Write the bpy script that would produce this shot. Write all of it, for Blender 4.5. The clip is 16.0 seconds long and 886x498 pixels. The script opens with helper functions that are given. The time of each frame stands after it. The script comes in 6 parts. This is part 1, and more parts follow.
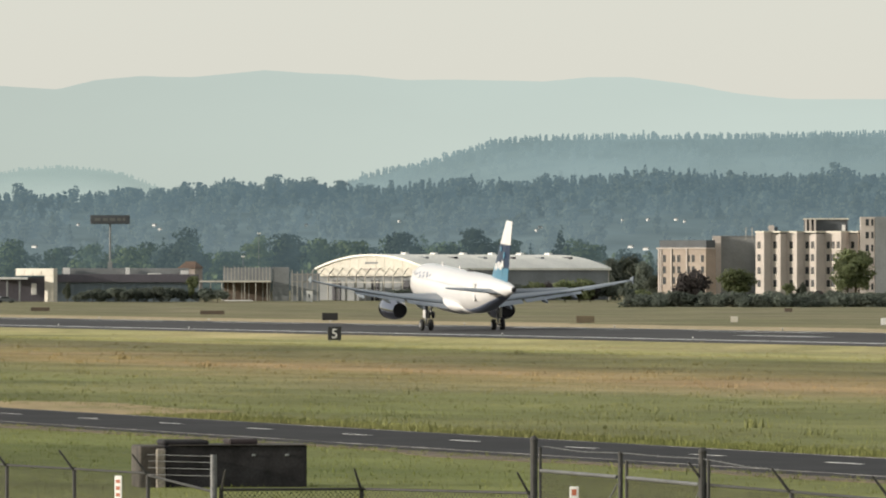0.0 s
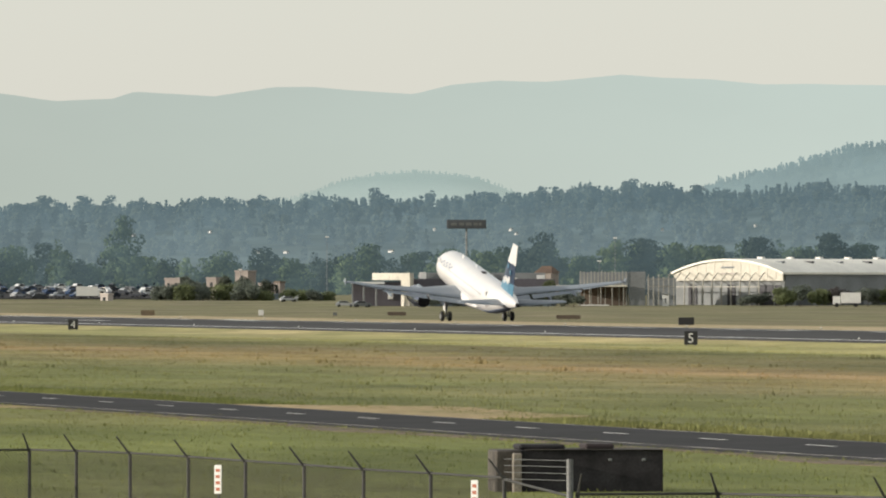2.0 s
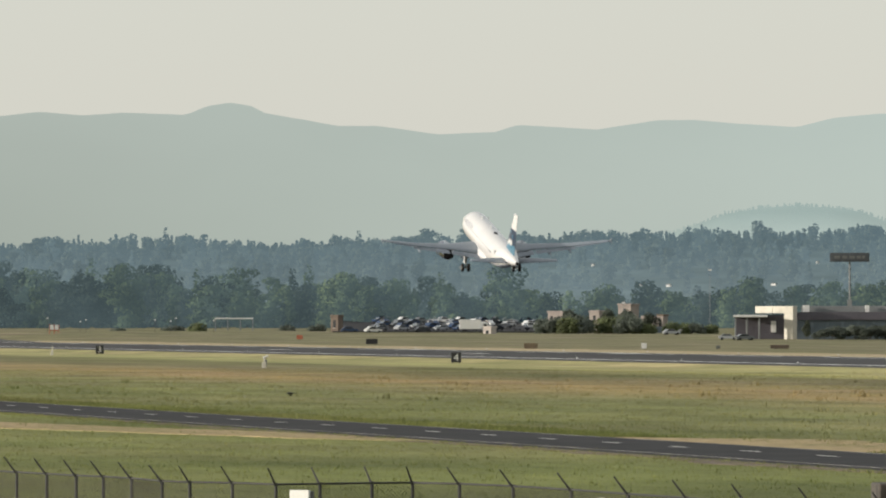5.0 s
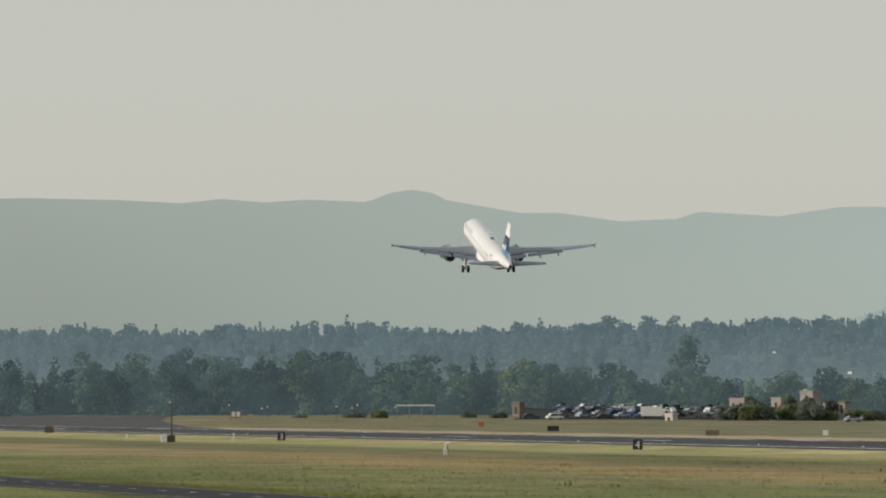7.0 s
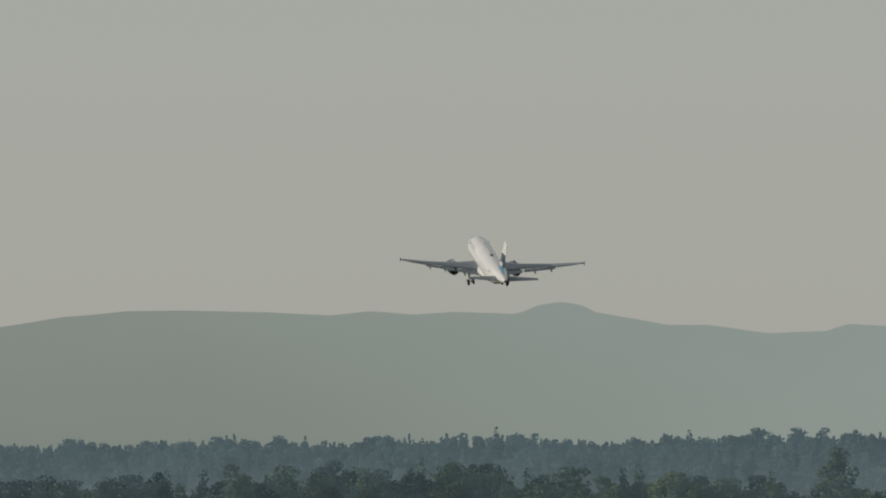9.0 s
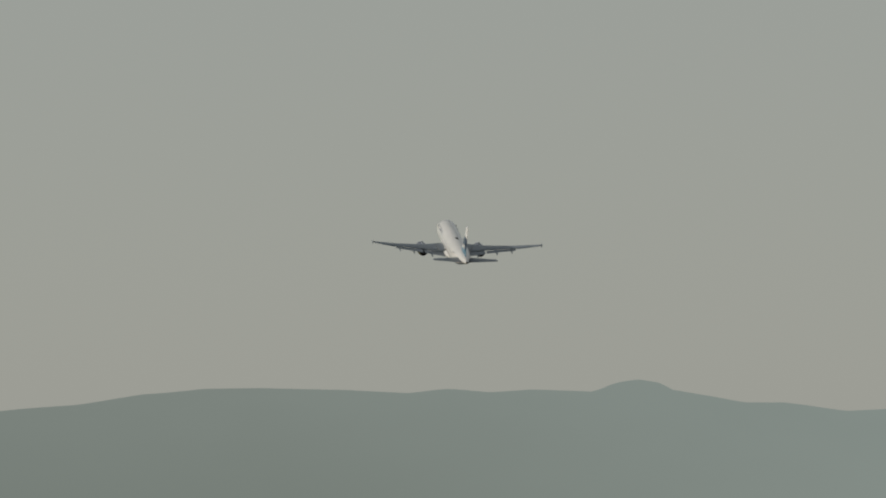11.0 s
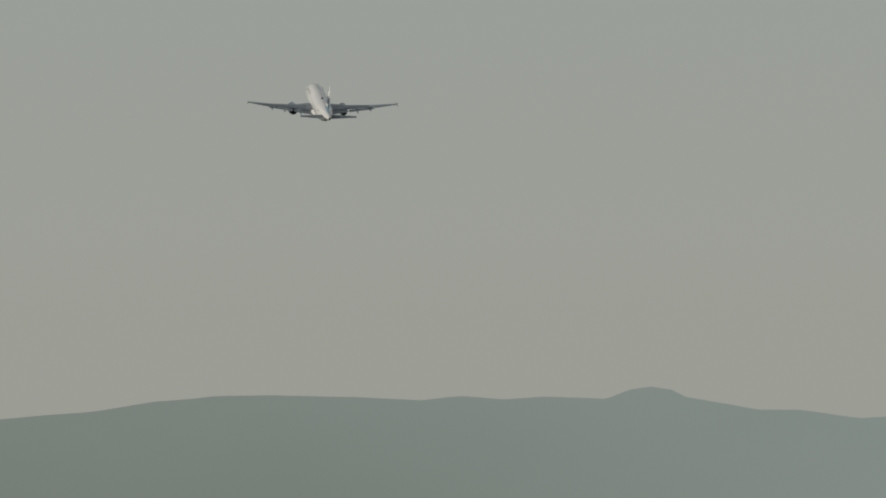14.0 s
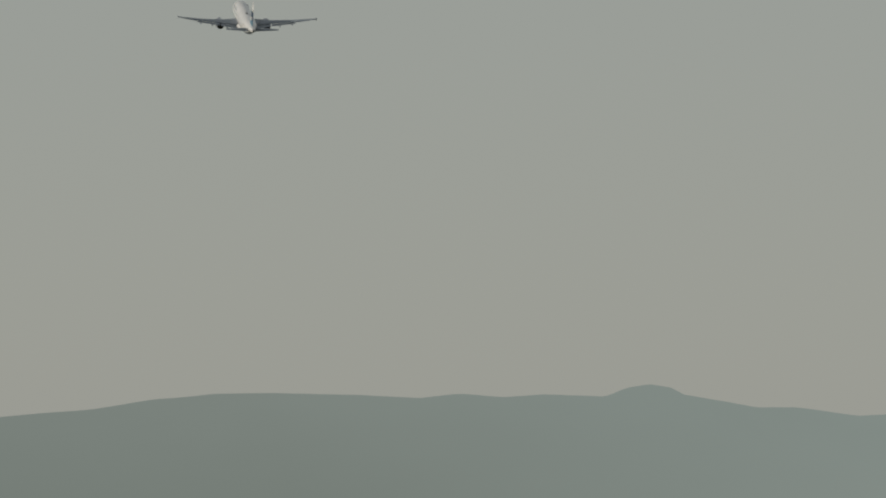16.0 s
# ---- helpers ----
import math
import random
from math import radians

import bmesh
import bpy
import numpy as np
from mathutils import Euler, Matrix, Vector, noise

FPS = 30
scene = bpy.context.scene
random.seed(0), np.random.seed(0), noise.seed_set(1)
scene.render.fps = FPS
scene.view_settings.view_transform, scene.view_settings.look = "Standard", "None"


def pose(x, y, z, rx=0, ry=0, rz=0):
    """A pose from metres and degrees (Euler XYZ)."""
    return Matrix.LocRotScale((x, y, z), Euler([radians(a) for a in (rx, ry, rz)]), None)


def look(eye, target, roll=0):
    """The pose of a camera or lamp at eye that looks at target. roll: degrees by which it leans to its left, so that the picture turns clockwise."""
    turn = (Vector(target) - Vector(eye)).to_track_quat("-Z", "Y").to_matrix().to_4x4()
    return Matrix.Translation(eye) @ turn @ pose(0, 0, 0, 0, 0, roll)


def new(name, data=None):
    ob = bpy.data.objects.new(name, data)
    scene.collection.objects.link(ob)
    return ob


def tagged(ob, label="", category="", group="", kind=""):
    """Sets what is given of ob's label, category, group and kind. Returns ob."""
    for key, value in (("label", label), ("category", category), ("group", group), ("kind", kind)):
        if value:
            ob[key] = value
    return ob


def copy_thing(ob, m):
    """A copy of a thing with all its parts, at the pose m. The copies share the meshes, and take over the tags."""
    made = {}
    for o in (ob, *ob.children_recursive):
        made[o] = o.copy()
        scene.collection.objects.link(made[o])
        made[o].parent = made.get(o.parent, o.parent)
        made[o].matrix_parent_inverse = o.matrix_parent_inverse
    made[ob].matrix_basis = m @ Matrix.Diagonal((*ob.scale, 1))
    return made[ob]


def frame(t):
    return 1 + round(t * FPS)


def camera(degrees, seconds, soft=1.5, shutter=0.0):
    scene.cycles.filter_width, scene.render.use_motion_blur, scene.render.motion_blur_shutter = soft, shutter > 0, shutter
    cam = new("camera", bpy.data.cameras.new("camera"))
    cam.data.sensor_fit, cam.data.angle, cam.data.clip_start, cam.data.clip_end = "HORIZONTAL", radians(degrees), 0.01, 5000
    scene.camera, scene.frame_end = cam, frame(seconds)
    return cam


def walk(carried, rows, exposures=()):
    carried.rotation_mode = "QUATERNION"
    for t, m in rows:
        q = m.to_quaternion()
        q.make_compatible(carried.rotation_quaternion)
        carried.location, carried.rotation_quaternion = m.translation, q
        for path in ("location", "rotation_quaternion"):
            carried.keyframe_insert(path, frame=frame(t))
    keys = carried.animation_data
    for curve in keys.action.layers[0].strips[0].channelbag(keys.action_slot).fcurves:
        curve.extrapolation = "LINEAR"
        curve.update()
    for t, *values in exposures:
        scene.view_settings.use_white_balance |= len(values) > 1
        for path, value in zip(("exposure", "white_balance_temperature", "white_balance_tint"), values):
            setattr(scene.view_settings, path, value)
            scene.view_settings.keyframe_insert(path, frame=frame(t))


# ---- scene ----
# World: +y runs along the runway in the take-off direction, +x is to its right, z = 0 at the runway edge.
# The camera stands at (0, 0, EYE_Z) and only turns. Bearings u (clockwise) and dips v (downwards) are picture
# positions in units of 1/K radian, so things are placed to fit the camera's view; u = 0, v = 441 is the middle-left of
# the first view.
K, U0, V0, EYE_Z = 15400.0, 3669.0, 495.0, 5.4
cam = camera(5.83, 16.0, soft=2.0)
TURNS = [
    (0.0, 0, 0), (0.5, 167, 1.3), (1.0, 330.5, 3), (1.5, 478, 6), (2.0, 630.5, 8), (2.5, 783, 10.7), (3.0, 910, 12.5),
    (3.5, 1022, 16.7), (4.0, 1122.5, 27.5), (4.5, 1215, 46), (4.7, 1253, 53.5), (6.8, 1599.5, 200.5), (7.0, 1629.5, 220.5),
    (7.5, 1697.5, 275.5), (8.0, 1766, 324), (8.5, 1830.5, 375.5), (9.0, 1893.5, 419), (9.5, 1947.5, 460), (9.7, 1964.5, 476),
    (11.8, 2045, 573), (12.0, 2047, 572), (12.5, 2051, 572), (13.0, 2053, 569.5), (14.0, 2053, 569), (15.0, 2053, 566), (16.0, 2051, 565)]
PATH = [(t, pose(0, 0, EYE_Z, 90 + math.degrees((54 + b) / K), 0, -math.degrees((784 - a + U0) / K))) for t, a, b in TURNS]
EXPOSURES = [(0.0, 0.08, 6500, 8), (3.5, 0.08, 6500, 8), (4.5, 0.03, 6480, 8), (7.0, -0.29, 6400, 8), (9.0, -0.8, 6390, 7), (9.7, -0.9, 6380, 6.5), (12.0, -0.98, 6345, 6), (16.0, -1.0, 6345, 6)]
walk(cam, PATH, EXPOSURES)


def spot(u, d, z=0.0):
    b = (u + U0) / K
    return Vector((d * math.sin(b), d * math.cos(b), z))


def lift(v, d):
    return EYE_Z + (V0 - v) / K * d


# ---- light ----
SUN_BEARING, SUN_HEIGHT = -86.0, 12.0
world = bpy.data.worlds.new("hazy_sky")
scene.world = world
world.use_nodes = True
wn, wl = world.node_tree.nodes, world.node_tree.links
wn.clear()
sky = wn.new("ShaderNodeTexSky")
sky.sky_type, sky.sun_disc = "NISHITA", False
sky.sun_elevation, sky.sun_rotation = radians(SUN_HEIGHT), radians(SUN_BEARING)
sky.air_density, sky.dust_density, sky.ozone_density = 1.0, 0.7, 1.0
bg, wout = wn.new("ShaderNodeBackground"), wn.new("ShaderNodeOutputWorld")
bg.inputs["Strength"].default_value = 0.1
veil = wn.new("ShaderNodeMix")          # thick summer haze evens out the clear sky's colour
veil.data_type = "RGBA"
veil.inputs[0].default_value = 0.68
veil.inputs[7].default_value = (8.15, 8.08, 7.75, 1)
wl.new(sky.outputs[0], veil.inputs[6])
wl.new(veil.outputs[2], bg.inputs["Color"])
wl.new(bg.outputs[0], wout.inputs[0])
sun = new("sun", bpy.data.lights.new("sun", "SUN"))
sun.data.energy, sun.data.angle, sun.data.color = 5.0, radians(0.6), (1.0, 0.91, 0.8)
sb, sh = radians(SUN_BEARING), radians(SUN_HEIGHT)
sun.matrix_world = look((0, 0, 60), (-60 * math.sin(sb) * math.cos(sh), -60 * math.cos(sb) * math.cos(sh), 60 - 60 * math.sin(sh)))


# ---- materials ----
def material(name, base, rough=0.8, metal=0.0, vary=0.25, size=2.0, fine=0.15, bump=0.0, second=None, glow=0.0, random_tint=0.0, stretch=(1, 1, 1), gloss=0.5):
    """A surface with stains at the scale `size` metres and grain a tenth of it."""
    m = bpy.data.materials.new(name)
    m.use_nodes = True
    n, l = m.node_tree.nodes, m.node_tree.links
    b = n["Principled BSDF"]
    b.inputs["Roughness"].default_value, b.inputs["Metallic"].default_value = rough, metal
    b.inputs["Specular IOR Level"].default_value = gloss
    pos = n.new("ShaderNodeTexCoord")
    mp = n.new("ShaderNodeMapping")
    mp.inputs["Scale"].default_value = stretch
    l.new(pos.outputs["Object"], mp.inputs["Vector"])
    a, c = n.new("ShaderNodeTexNoise"), n.new("ShaderNodeTexNoise")
    a.inputs["Scale"].default_value, a.inputs["Detail"].default_value = 1.0 / size, 4
    c.inputs["Scale"].default_value, c.inputs["Detail"].default_value = 10.0 / size, 3
    l.new(mp.outputs[0], a.inputs["Vector"])
    l.new(mp.outputs[0], c.inputs["Vector"])
    ramp = n.new("ShaderNodeValToRGB")
    two = second or [x * (1 - vary) for x in base]
    ramp.color_ramp.elements[0].position, ramp.color_ramp.elements[1].position = 0.35, 0.65
    ramp.color_ramp.elements[0].color, ramp.color_ramp.elements[1].color = (*two, 1), (*base, 1)
    l.new(a.outputs["Fac"], ramp.inputs[0])
    mul = n.new("ShaderNodeMix")
    mul.data_type, mul.blend_type = "RGBA", "MULTIPLY"
    mul.inputs[0].default_value = 1.0
    grey = n.new("ShaderNodeMapRange")
    grey.inputs["From Min"].default_value, grey.inputs["From Max"].default_value = 0.3, 0.7
    grey.inputs["To Min"].default_value, grey.inputs["To Max"].default_value = 1 - fine, 1 + fine
    l.new(c.outputs["Fac"], grey.inputs[0])
    l.new(ramp.outputs[0], mul.inputs[6])
    l.new(grey.outputs[0], mul.inputs[7])
    last = mul.outputs[2]
    if random_tint:
        info, hs = n.new("ShaderNodeObjectInfo"), n.new("ShaderNodeHueSaturation")
        r1 = n.new("ShaderNodeMapRange")
        r1.inputs["To Min"].default_value, r1.inputs["To Max"].default_value = 1 - random_tint, 1 + random_tint
        l.new(info.outputs["Random"], r1.inputs[0])
        l.new(r1.outputs[0], hs.inputs["Value"])
        l.new(last, hs.inputs["Color"])
        last = hs.outputs[0]
    l.new(last, b.inputs["Base Color"])
    if bump:
        bp = n.new("ShaderNodeBump")
        bp.inputs["Strength"].default_value, bp.inputs["Distance"].default_value = 0.6, bump
        l.new(c.outputs["Fac"], bp.inputs["Height"])
        l.new(bp.outputs[0], b.inputs["Normal"])
    if glow:
        l.new(last, b.inputs["Emission Color"])
        b.inputs["Emission Strength"].default_value = glow
    return m


def painted_haze_material(name, low, high, z0, z1, size, leaf=None, patchy=0.1, west=None):
    """Far land with haze painted in: emission stands in for haze light, paler towards its foot."""
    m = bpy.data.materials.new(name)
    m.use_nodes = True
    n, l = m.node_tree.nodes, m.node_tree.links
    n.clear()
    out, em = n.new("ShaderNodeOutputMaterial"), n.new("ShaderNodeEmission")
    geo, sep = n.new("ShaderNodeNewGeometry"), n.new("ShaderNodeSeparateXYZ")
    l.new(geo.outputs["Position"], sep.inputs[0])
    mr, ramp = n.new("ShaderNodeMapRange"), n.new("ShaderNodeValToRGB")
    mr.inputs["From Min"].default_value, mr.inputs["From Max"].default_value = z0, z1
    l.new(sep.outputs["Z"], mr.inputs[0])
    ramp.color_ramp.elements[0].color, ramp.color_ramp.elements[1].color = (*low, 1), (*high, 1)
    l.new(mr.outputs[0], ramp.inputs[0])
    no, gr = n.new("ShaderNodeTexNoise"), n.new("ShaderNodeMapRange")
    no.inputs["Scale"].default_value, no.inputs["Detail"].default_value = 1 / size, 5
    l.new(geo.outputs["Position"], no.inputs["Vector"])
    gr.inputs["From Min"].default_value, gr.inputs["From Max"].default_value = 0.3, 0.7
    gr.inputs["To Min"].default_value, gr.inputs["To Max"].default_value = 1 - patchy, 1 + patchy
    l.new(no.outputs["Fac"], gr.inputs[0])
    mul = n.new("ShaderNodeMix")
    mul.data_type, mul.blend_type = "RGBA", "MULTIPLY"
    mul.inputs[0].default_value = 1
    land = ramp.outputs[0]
    if west:      # a darker ramp painted in towards the west end of the range, as thinner haze
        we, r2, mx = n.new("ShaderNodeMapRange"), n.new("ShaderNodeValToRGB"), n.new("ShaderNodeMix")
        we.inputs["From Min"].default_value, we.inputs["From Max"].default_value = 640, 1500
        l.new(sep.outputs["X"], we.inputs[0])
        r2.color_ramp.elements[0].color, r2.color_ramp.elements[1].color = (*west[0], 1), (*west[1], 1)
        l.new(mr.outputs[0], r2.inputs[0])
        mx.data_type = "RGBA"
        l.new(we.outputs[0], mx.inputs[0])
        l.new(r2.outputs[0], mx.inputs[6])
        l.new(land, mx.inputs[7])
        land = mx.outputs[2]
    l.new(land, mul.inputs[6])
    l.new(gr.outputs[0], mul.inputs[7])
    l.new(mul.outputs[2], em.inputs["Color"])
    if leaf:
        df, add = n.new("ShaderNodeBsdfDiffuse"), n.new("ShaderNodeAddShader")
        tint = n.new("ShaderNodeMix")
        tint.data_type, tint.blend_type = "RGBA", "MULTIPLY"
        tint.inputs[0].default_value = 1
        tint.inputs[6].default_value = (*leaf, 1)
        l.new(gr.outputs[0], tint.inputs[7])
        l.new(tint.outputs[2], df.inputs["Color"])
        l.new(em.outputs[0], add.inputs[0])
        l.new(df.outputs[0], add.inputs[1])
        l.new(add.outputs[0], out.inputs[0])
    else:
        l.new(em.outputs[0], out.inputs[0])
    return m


M_ASPHALT = material("runway_asphalt", (0.068, 0.067, 0.069), 0.9, 0, 0.3, 14, 0.1, stretch=(1, 0.1, 1), gloss=0.15)
M_TAXIWAY = material("pale_taxiway_asphalt", (0.094, 0.093, 0.096), 0.9, 0, 0.3, 20, 0.1, gloss=0.15)
M_ROAD = material("road_asphalt", (0.034, 0.034, 0.036), 0.9, 0, 0.3, 5, 0.15, gloss=0.15)
M_PAINT = material("road_paint", (0.74, 0.74, 0.72), 0.7, 0, 0.35, 3, 0.15)
M_WHITE = material("aircraft_white", (0.67, 0.655, 0.645), 0.16, 0, 0.06, 4, 0.02, gloss=0.8)
M_WINGGREY = material("wing_grey", (0.19, 0.22, 0.255), 0.4, 0, 0.12, 3, 0.05)
M_BLUE = material("tail_blue", (0.007, 0.022, 0.06), 0.3, 0, 0.1, 3, 0.03)
M_SKYBLUE = material("tail_sky_blue", (0.065, 0.18, 0.27), 0.3, 0, 0.1, 3, 0.03)
M_CHROME = material("bare_metal", (0.6, 0.6, 0.62), 0.25, 1.0, 0.15, 1, 0.05)
M_DARK = material("dark_metal", (0.03, 0.03, 0.035), 0.6, 0.3, 0.2, 1, 0.1)
M_TYRE = material("tyre_rubber", (0.02, 0.02, 0.02), 0.85, 0, 0.2, 0.5, 0.1)
M_BLACK = material("black_board", (0.012, 0.012, 0.013), 0.5, 0, 0.2, 1, 0.1)
M_STEEL = material("galvanised_steel", (0.16, 0.16, 0.16), 0.6, 0.2, 0.3, 0.6, 0.2)
M_POST = material("dull_fence_post", (0.05, 0.048, 0.045), 0.7, 0.1, 0.3, 0.6, 0.2)
M_CREAM = material("cream_cladding", (0.6, 0.56, 0.47), 0.6, 0, 0.15, 6, 0.08)
M_ROOF = material("pale_roof_sheet", (0.84, 0.81, 0.72), 0.5, 0, 0.15, 8, 0.08)
M_TAN = material("tan_stucco", (0.5, 0.445, 0.4), 0.85, 0, 0.15, 5, 0.08)
M_GREYWALL = material("grey_wall", (0.22, 0.235, 0.245), 0.8, 0, 0.2, 6, 0.08)
M_GLASS = material("dark_window", (0.03, 0.035, 0.04), 0.2, 0, 0.2, 3, 0.05)
M_CONCRETE = material("weathered_concrete", (0.095, 0.082, 0.07), 0.9, 0, 0.65, 0.8, 0.2, bump=0.02)
M_LID = material("dark_panel", (0.045, 0.042, 0.045), 0.85, 0, 0.55, 0.7, 0.2, gloss=0.2)
M_WHITEPANEL = material("white_panel", (0.7, 0.69, 0.66), 0.6, 0, 0.12, 0.5, 0.05)
M_ORANGE = material("orange_print", (0.42, 0.12, 0.06), 0.6, 0, 0.2, 0.4, 0.05)
M_BARK = material("bark", (0.1, 0.08, 0.06), 0.9, 0, 0.3, 1, 0.2)


# ---- mesh helpers ----
def part(name, bm, mat, parent=None, label="", smooth=False):
    me = bpy.data.meshes.new(name)
    bm.normal_update()
    bm.to_mesh(me)
    bm.free()
    me.materials.append(mat)
    if smooth:
        for p in me.polygons:
            p.use_smooth = True
    ob = new(name, me)
    if parent:
        ob.parent = parent
    if label:
        ob["label"] = label
    return ob


def soup(name, verts, faces, mat, parent=None):
    me = bpy.data.meshes.new(name)
    me.from_pydata([tuple(v) for v in verts], [], faces)
    me.update()
    me.materials.append(mat)
    ob = new(name, me)
    if parent:
        ob.parent = parent
    return ob


def box(bm, x0, x1, y0, y1, z0, z1, m=None, bevel=0.0):
    r = bmesh.ops.create_cube(bm, size=1, matrix=Matrix.LocRotScale(((x0 + x1) / 2, (y0 + y1) / 2, (z0 + z1) / 2), None, (x1 - x0, y1 - y0, z1 - z0)))
    vs = r["verts"]
    if bevel:
        es = list({e for v in vs for e in v.link_edges})
        out = bmesh.ops.bevel(bm, geom=es, offset=bevel, segments=1, affect="EDGES")
        vs = [v for v in bm.verts if v in set(out["verts"]) or v in set(vs)] if m else vs
    if m:
        bmesh.ops.transform(bm, matrix=m, verts=[v for v in vs if v.is_valid])
    return bm


def rod(bm, a, b, r, seg=6, r2=None):
    a, b = Vector(a), Vector(b)
    w = b - a
    q = w.to_track_quat("Z", "Y").to_matrix().to_4x4()
    bmesh.ops.create_cone(bm, cap_ends=True, segments=seg, radius1=r, radius2=r if r2 is None else r2, depth=w.length, matrix=Matrix.Translation((a + b) / 2) @ q)
    return bm


def loft(bm, rings, cap=True):
    """Skins a row of rings of points."""
    rows = [[bm.verts.new(p) for p in r] for r in rings]
    n = len(rows[0])
    for r, s in zip(rows, rows[1:]):
        for i in range(n):
            bm.faces.new((r[i], r[(i + 1) % n], s[(i + 1) % n], s[i]))
    if cap:
        bm.faces.new(rows[0][::-1])
        bm.faces.new(rows[-1])
    bmesh.ops.recalc_face_normals(bm, faces=bm.faces)
    return bm


def thing(name, at, label, category, group="", rz=0.0):
    e = new(name)
    e.matrix_basis = Matrix.Translation(at) @ pose(0, 0, 0, 0, 0, rz)
    return tagged(e, label, category, group)



# ---- ground, runway, road ----
def grass_material(name, blades=False):
    """Grass in broad mown bands; on blades each one has a tone of its own."""
    m = bpy.data.materials.new(name)
    m.use_nodes = True
    n, l = m.node_tree.nodes, m.node_tree.links
    b = n["Principled BSDF"]
    b.inputs["Roughness"].default_value, b.inputs["Specular IOR Level"].default_value = 0.95, 0.1
    geo = n.new("ShaderNodeNewGeometry")

    def noise_at(size, detail, stretch=(1, 1, 1)):
        mp, t = n.new("ShaderNodeMapping"), n.new("ShaderNodeTexNoise")
        mp.inputs["Scale"].default_value = stretch
        t.inputs["Scale"].default_value, t.inputs["Detail"].default_value = 1 / size, detail
        l.new(geo.outputs["Position"], mp.inputs["Vector"])
        l.new(mp.outputs[0], t.inputs["Vector"])
        return t.outputs["Fac"]

    def blend(fac, c1, c2, p0, p1):
        r = n.new("ShaderNodeMapRange")
        r.inputs["From Min"].default_value, r.inputs["From Max"].default_value = p0, p1
        l.new(fac, r.inputs[0])
        x = n.new("ShaderNodeMix")
        x.data_type = "RGBA"
        l.new(r.outputs[0], x.inputs[0])
        for sock, c in ((x.inputs[6], c1), (x.inputs[7], c2)):
            if isinstance(c, tuple):
                sock.default_value = (*c, 1)
            else:
                l.new(c, sock)
        return x.outputs[2]

    green = blend(noise_at(15, 4, (1, 0.4, 1)), GRASS_DEEP, GRASS_FRESH, 0.35, 0.65)
    dry = blend(noise_at(11, 4, (1, 0.4, 1)), GRASS_OLIVE, GRASS_DRY, 0.35, 0.65)
    both = blend(noise_at(26, 5, (1, 0.35, 1)), green, dry, 0.44, 0.82)
    # mown bands along the runway
    sep, wob, add = n.new("ShaderNodeSeparateXYZ"), n.new("ShaderNodeMath"), n.new("ShaderNodeMath")
    l.new(geo.outputs["Position"], sep.inputs[0])
    wob.operation, add.operation = "MULTIPLY", "ADD"
    wob.inputs[1].default_value = 26.0
    l.new(noise_at(40, 4, (1, 0.4, 1)), wob.inputs[0])
    l.new(sep.outputs["X"], add.inputs[0])
    l.new(wob.outputs[0], add.inputs[1])
    span, bands = n.new("ShaderNodeMapRange"), n.new("ShaderNodeValToRGB")
    span.inputs["From Min"].default_value, span.inputs["From Max"].default_value = 13.0, 413.0
    l.new(add.outputs[0], span.inputs[0])
    el = bands.color_ramp.elements
    for at, c in MOWN:
        e = el.new((at) / 400.0)
        e.color = (*c, 1)
    el.remove(el[0])
    el.remove(el[len(el) - 1])
    l.new(span.outputs[0], bands.inputs[0])
    tone = n.new("ShaderNodeMix")
    tone.data_type, tone.blend_type = "RGBA", "MULTIPLY"
    tone.inputs[0].default_value = 1
    l.new(both, tone.inputs[6])
    l.new(bands.outputs[0], tone.inputs[7])
    both = tone.outputs[2]
    # tussocks and worn patches, a few paces across
    for size, detail, stretch, lo, hi in ((4, 3, (1, 0.3, 1), (0.92, 0.93, 0.92), (1.08, 1.07, 1.07)), (1.2, 3, (1, 0.3, 1), (0.93, 0.94, 0.93), (1.07, 1.06, 1.06)), (9, 3, (1, 0.3, 1), (0.9, 0.89, 0.9), (1.1, 1.11, 1.08))):
        patch = n.new("ShaderNodeMix")
        patch.data_type, patch.blend_type = "RGBA", "MULTIPLY"
        patch.inputs[0].default_value = 1
        l.new(both, patch.inputs[6])
        l.new(blend(noise_at(size, detail, stretch), lo, hi, 0.36, 0.64), patch.inputs[7])
        both = patch.outputs[2]
    fine = blend(noise_at(0.5, 3), (0.92, 0.92, 0.92), (1.08, 1.08, 1.06), 0.35, 0.65)
    mul = n.new("ShaderNodeMix")
    mul.data_type, mul.blend_type = "RGBA", "MULTIPLY"
    mul.inputs[0].default_value = 1
    l.new(both, mul.inputs[6])
    finer = blend(geo.outputs["Random Per Island"], (0.68, 0.69, 0.68), (1.32, 1.3, 1.24), 0.0, 1.0) if blades else blend(noise_at(0.16, 2), (0.9, 0.9, 0.9), (1.1, 1.1, 1.1), 0.3, 0.7)
    m2 = n.new("ShaderNodeMix")
    m2.data_type, m2.blend_type = "RGBA", "MULTIPLY"
    m2.inputs[0].default_value = 1
    l.new(fine, m2.inputs[6])
    l.new(finer, m2.inputs[7])
    l.new(m2.outputs[2], mul.inputs[7])
    l.new(mul.outputs[2], b.inputs["Base Color"])
    return m


